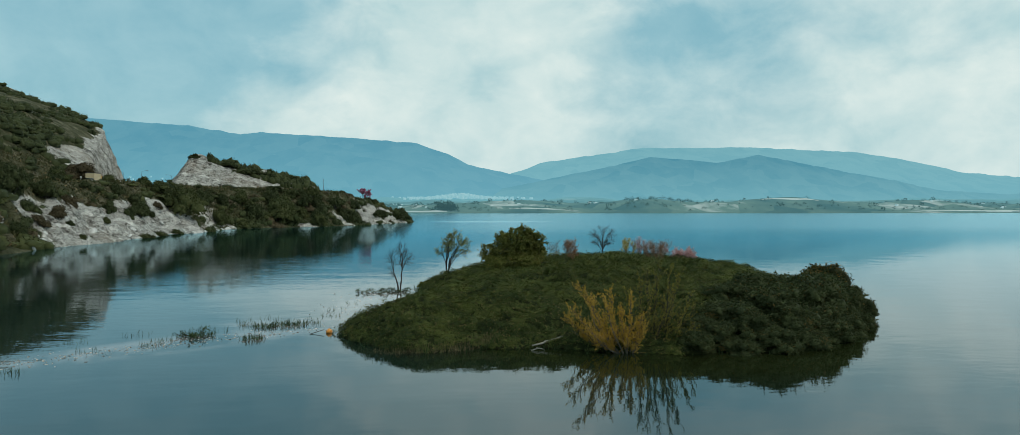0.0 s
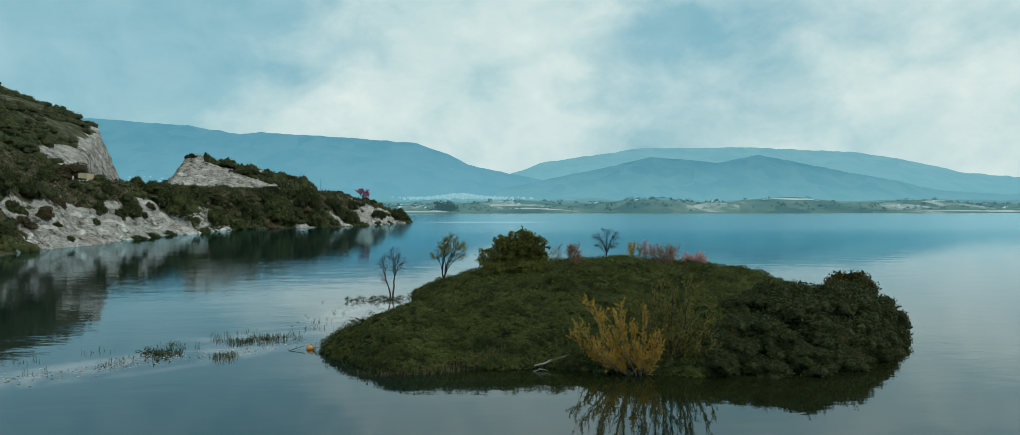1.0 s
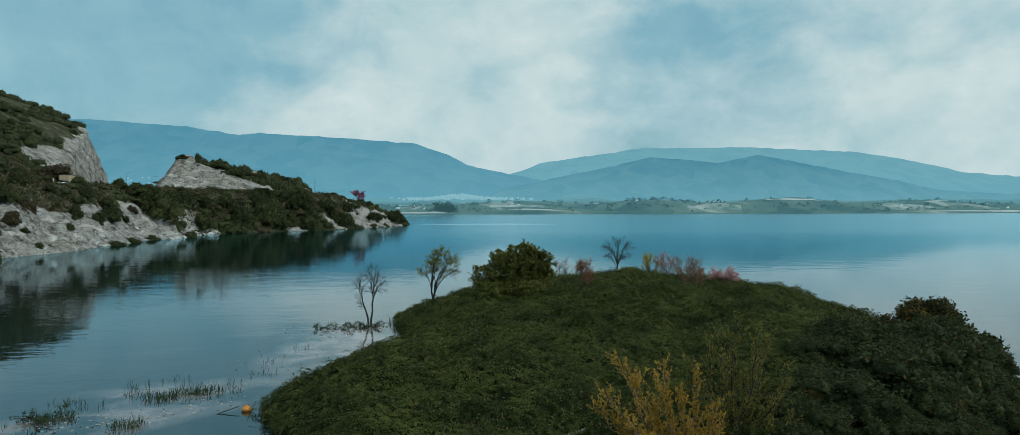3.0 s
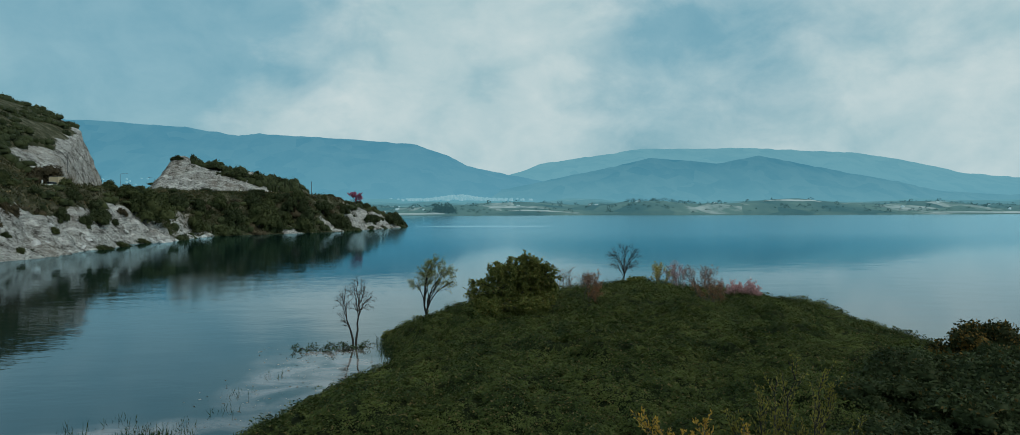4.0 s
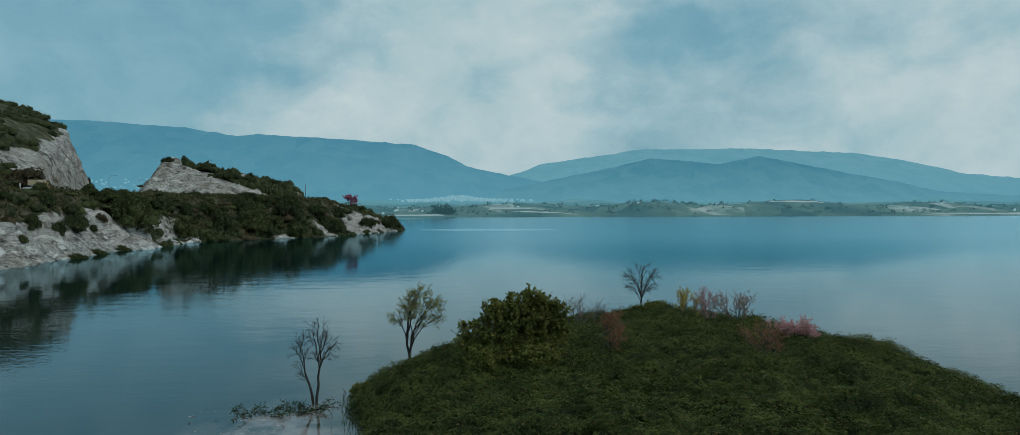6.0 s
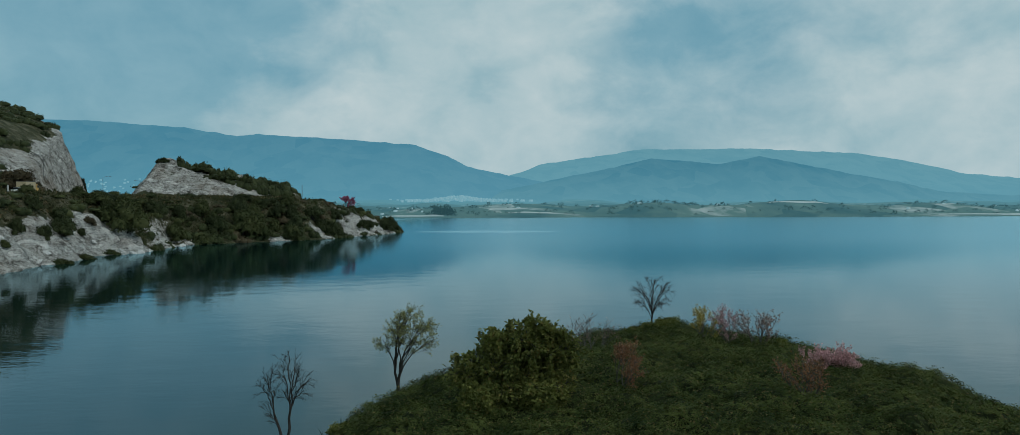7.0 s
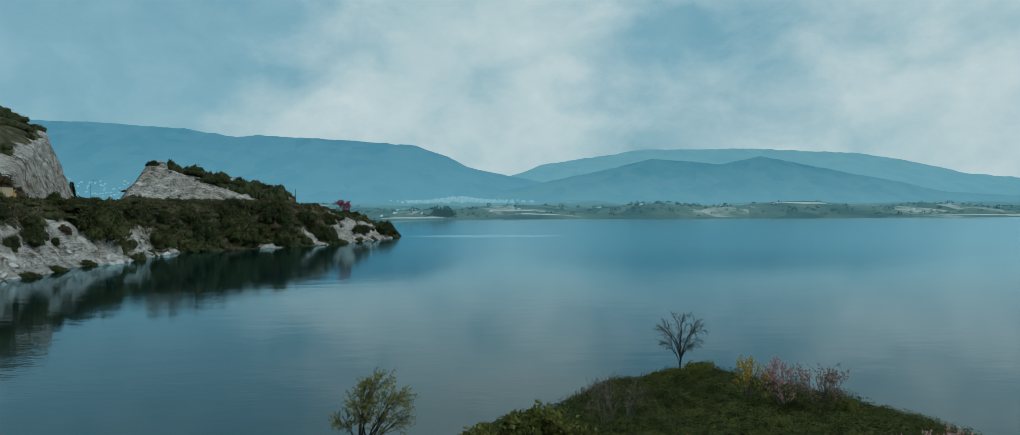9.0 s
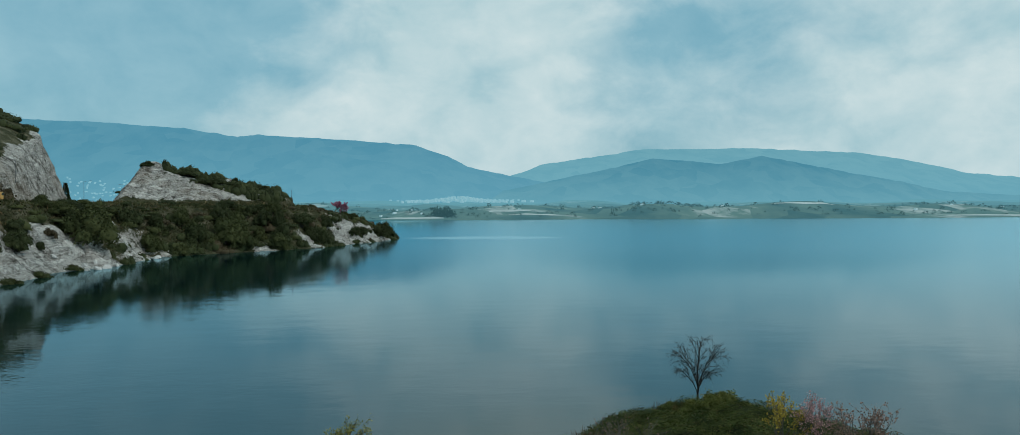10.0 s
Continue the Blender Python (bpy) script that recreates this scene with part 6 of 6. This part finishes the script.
def far_village():
    """Several hundred pale houses of the town below the mountain and the farms by the shore."""
    r = np.random.default_rng(122)
    pieces = []
    for _ in range(330):
        u, y = r.normal(0.008, 0.035), r.uniform(1800, 2420)
        x = u * y
        z = 27 + (y - 1800) * 0.02 + 12 * r.uniform() * math.exp(-((u - 0.008) / 0.03) ** 2)
        pieces.append(house_piece(x, y, z, r.uniform(2, 5), r.uniform(2, 4), r.uniform(1.6, 3.2), r.uniform(0, 3)))
    for _ in range(300):
        u, y = r.uniform(-0.60, -0.28), r.uniform(2640, 2860)
        z = float(range_height(np.array([u]), np.array([(y - 2500) / 900]), 3400, PROFILE_LEFT, 72)[0])
        pieces.append(house_piece(u * y, y, z, r.uniform(1.8, 4.5), r.uniform(1.8, 3.5), r.uniform(2, 4), r.uniform(0, 3)))
    for _ in range(46):
        x, y = r.uniform(-200, 900), r.uniform(850, 1250)
        pieces.append(house_piece(x, y, float(plain_height(np.array([x]), np.array([y]))[0]), r.uniform(0.9, 2.2), r.uniform(0.9, 1.8), r.uniform(0.9, 1.6), r.uniform(0, 3)))
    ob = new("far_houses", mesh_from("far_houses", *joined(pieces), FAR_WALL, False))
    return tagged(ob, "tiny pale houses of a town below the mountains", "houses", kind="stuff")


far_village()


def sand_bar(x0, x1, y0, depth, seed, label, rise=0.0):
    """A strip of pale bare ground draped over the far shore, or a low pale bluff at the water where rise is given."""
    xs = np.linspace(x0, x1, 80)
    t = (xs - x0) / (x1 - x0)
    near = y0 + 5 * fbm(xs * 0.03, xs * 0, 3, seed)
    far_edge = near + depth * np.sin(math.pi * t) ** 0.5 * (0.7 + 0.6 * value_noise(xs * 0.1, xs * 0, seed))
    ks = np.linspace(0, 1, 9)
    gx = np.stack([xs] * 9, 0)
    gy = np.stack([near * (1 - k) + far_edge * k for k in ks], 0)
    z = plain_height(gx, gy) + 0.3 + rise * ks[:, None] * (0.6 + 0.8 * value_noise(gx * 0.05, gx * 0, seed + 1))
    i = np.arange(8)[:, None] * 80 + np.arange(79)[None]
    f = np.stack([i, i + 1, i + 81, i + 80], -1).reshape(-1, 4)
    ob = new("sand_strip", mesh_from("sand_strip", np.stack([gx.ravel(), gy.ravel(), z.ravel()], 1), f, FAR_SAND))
    return tagged(ob, label, "sand", kind="structure")


sand_bar(42, 112, 868, 16, 131, "pale bare field on the far shore")
sand_bar(30, 96, 895, 7, 132, "pale track across the far fields")
sand_bar(60, 125, 842, 9, 136, "pale bare field by the far water")
sand_bar(-75, -8, 828, 5, 133, "pale low bluff on the far shore", 0.9)
sand_bar(385, 465, 895, 9, 134, "pale quarry scar on a far low hill")
sand_bar(610, 660, 905, 8, 137, "pale quarry scar on a far low hill")
sand_bar(560, 1000, 826, 5, 135, "pale beach along the far shore", 1.1)


# ---------------------------------------------------------------- road: lorry, hut
def wheel_mesh(place, radius=0.48, depth=0.3, mat=None):
    bm = bmesh.new()
    bmesh.ops.create_cone(bm, cap_ends=True, segments=20, radius1=radius, radius2=radius, depth=depth)
    bmesh.ops.bevel(bm, geom=bm.edges[:], offset=0.02, segments=1, affect="EDGES")
    bmesh.ops.rotate(bm, cent=(0, 0, 0), matrix=Matrix.Rotation(radians(90), 3, "X"), verts=bm.verts)
    bmesh.ops.translate(bm, vec=place, verts=bm.verts)
    me = bpy.data.meshes.new("wheel")
    bm.to_mesh(me)
    bm.free()
    me.materials.append(mat or RUBBER)
    return me


BEIGE = plain_material("beige_painted_metal", (0.42, 0.33, 0.20), (0.55, 0.44, 0.28), 1.0, 0.5)
AMBER = plain_material("amber_painted_metal", (0.50, 0.28, 0.06), (0.62, 0.36, 0.09), 1.0, 0.45)
DARK_ROOF = plain_material("dark_roof_sheet", (0.03, 0.03, 0.032), (0.06, 0.06, 0.065), 1.5, 0.6)
RUBBER = plain_material("black_rubber", (0.015, 0.015, 0.015), (0.03, 0.03, 0.03), 4, 0.8)
GLASS = plain_material("dark_windscreen", (0.02, 0.025, 0.03), (0.03, 0.035, 0.04), 1, 0.1)
WHITE_PAINT = plain_material("white_car_paint", (0.62, 0.62, 0.60), (0.72, 0.72, 0.70), 1, 0.35)

lorry = thing("lorry", on_headland(-106, 225, -0.05), "beige box lorry with an amber cab on the road", "lorry", turn=94)
part("cargo_box", box_mesh("cargo_box", (5.0, 2.3, 2.3), (-0.9, 0, 2.05), BEIGE), lorry)
part("roof", box_mesh("roof", (5.1, 2.4, 0.16), (-0.9, 0, 3.29), DARK_ROOF, 0.03), lorry)
part("cab", box_mesh("cab", (1.6, 2.2, 1.9), (2.55, 0, 1.75), AMBER, 0.15), lorry)
part("windscreen", box_mesh("windscreen", (0.06, 1.9, 0.75), (3.36, 0, 2.1), GLASS, 0.02), lorry)
for wx in (-2.6, 2.5):
    for wy in (-1.0, 1.0):
        tyre = part("wheel", wheel_mesh((wx, wy, 0.48)), lorry)
        part("rim", wheel_mesh((wx, wy, 0.48), 0.26, 0.33, STEEL), tyre, "grey steel rim")
for wy in (-0.8, 0.8):
    part("headlight", box_mesh("headlight", (0.08, 0.36, 0.22), (3.36, wy, 1.15), WHITE_PAINT, 0.03), lorry, "pale glass headlight")
    part("side_window", box_mesh("side_window", (0.8, 0.06, 0.6), (2.75, wy * 1.37, 2.15), GLASS, 0.02), lorry, "dark side window")
part("bumper", box_mesh("bumper", (0.16, 2.2, 0.3), (3.4, 0, 0.72), DARK_ROOF, 0.04), lorry)
part("chassis", box_mesh("chassis", (6.3, 1.2, 0.3), (0.0, 0, 0.72), DARK_ROOF, 0.04), lorry)

car = thing("car", on_headland(-103, 216, -0.05), "small white car on the road behind the bushes", "car", turn=75)
part("body", box_mesh("body", (4.1, 1.7, 0.75), (0, 0, 0.7), WHITE_PAINT, 0.2), car)
part("cabin", box_mesh("cabin", (2.2, 1.5, 0.62), (-0.2, 0, 1.3), GLASS, 0.2), car)
for wx in (-1.3, 1.3):
    for wy in (-0.75, 0.75):
        tyre = part("wheel", wheel_mesh((wx * 0.95, wy, 0.33), 0.33, 0.2), car)
        part("rim", wheel_mesh((wx * 0.95, wy, 0.33), 0.19, 0.22, STEEL), tyre, "grey steel rim")
part("roof", box_mesh("roof", (1.5, 1.36, 0.08), (-0.2, 0, 1.6), WHITE_PAINT, 0.03), car)
for wy in (-0.6, 0.6):
    part("headlight", box_mesh("headlight", (0.1, 0.32, 0.16), (2.02, wy, 0.75), STEEL, 0.03), car, "clear headlight")
part("bumper", box_mesh("bumper", (0.14, 1.6, 0.22), (2.04, 0, 0.48), DARK_ROOF, 0.04), car)

post = thing("marker_post", on_headland(-104.5, 214, 0.1), "short grey concrete marker post by the road", "post")
part("shaft", box_mesh("shaft", (0.28, 0.28, 2.2), (0, 0, 1.1), STONE, 0.03), post)
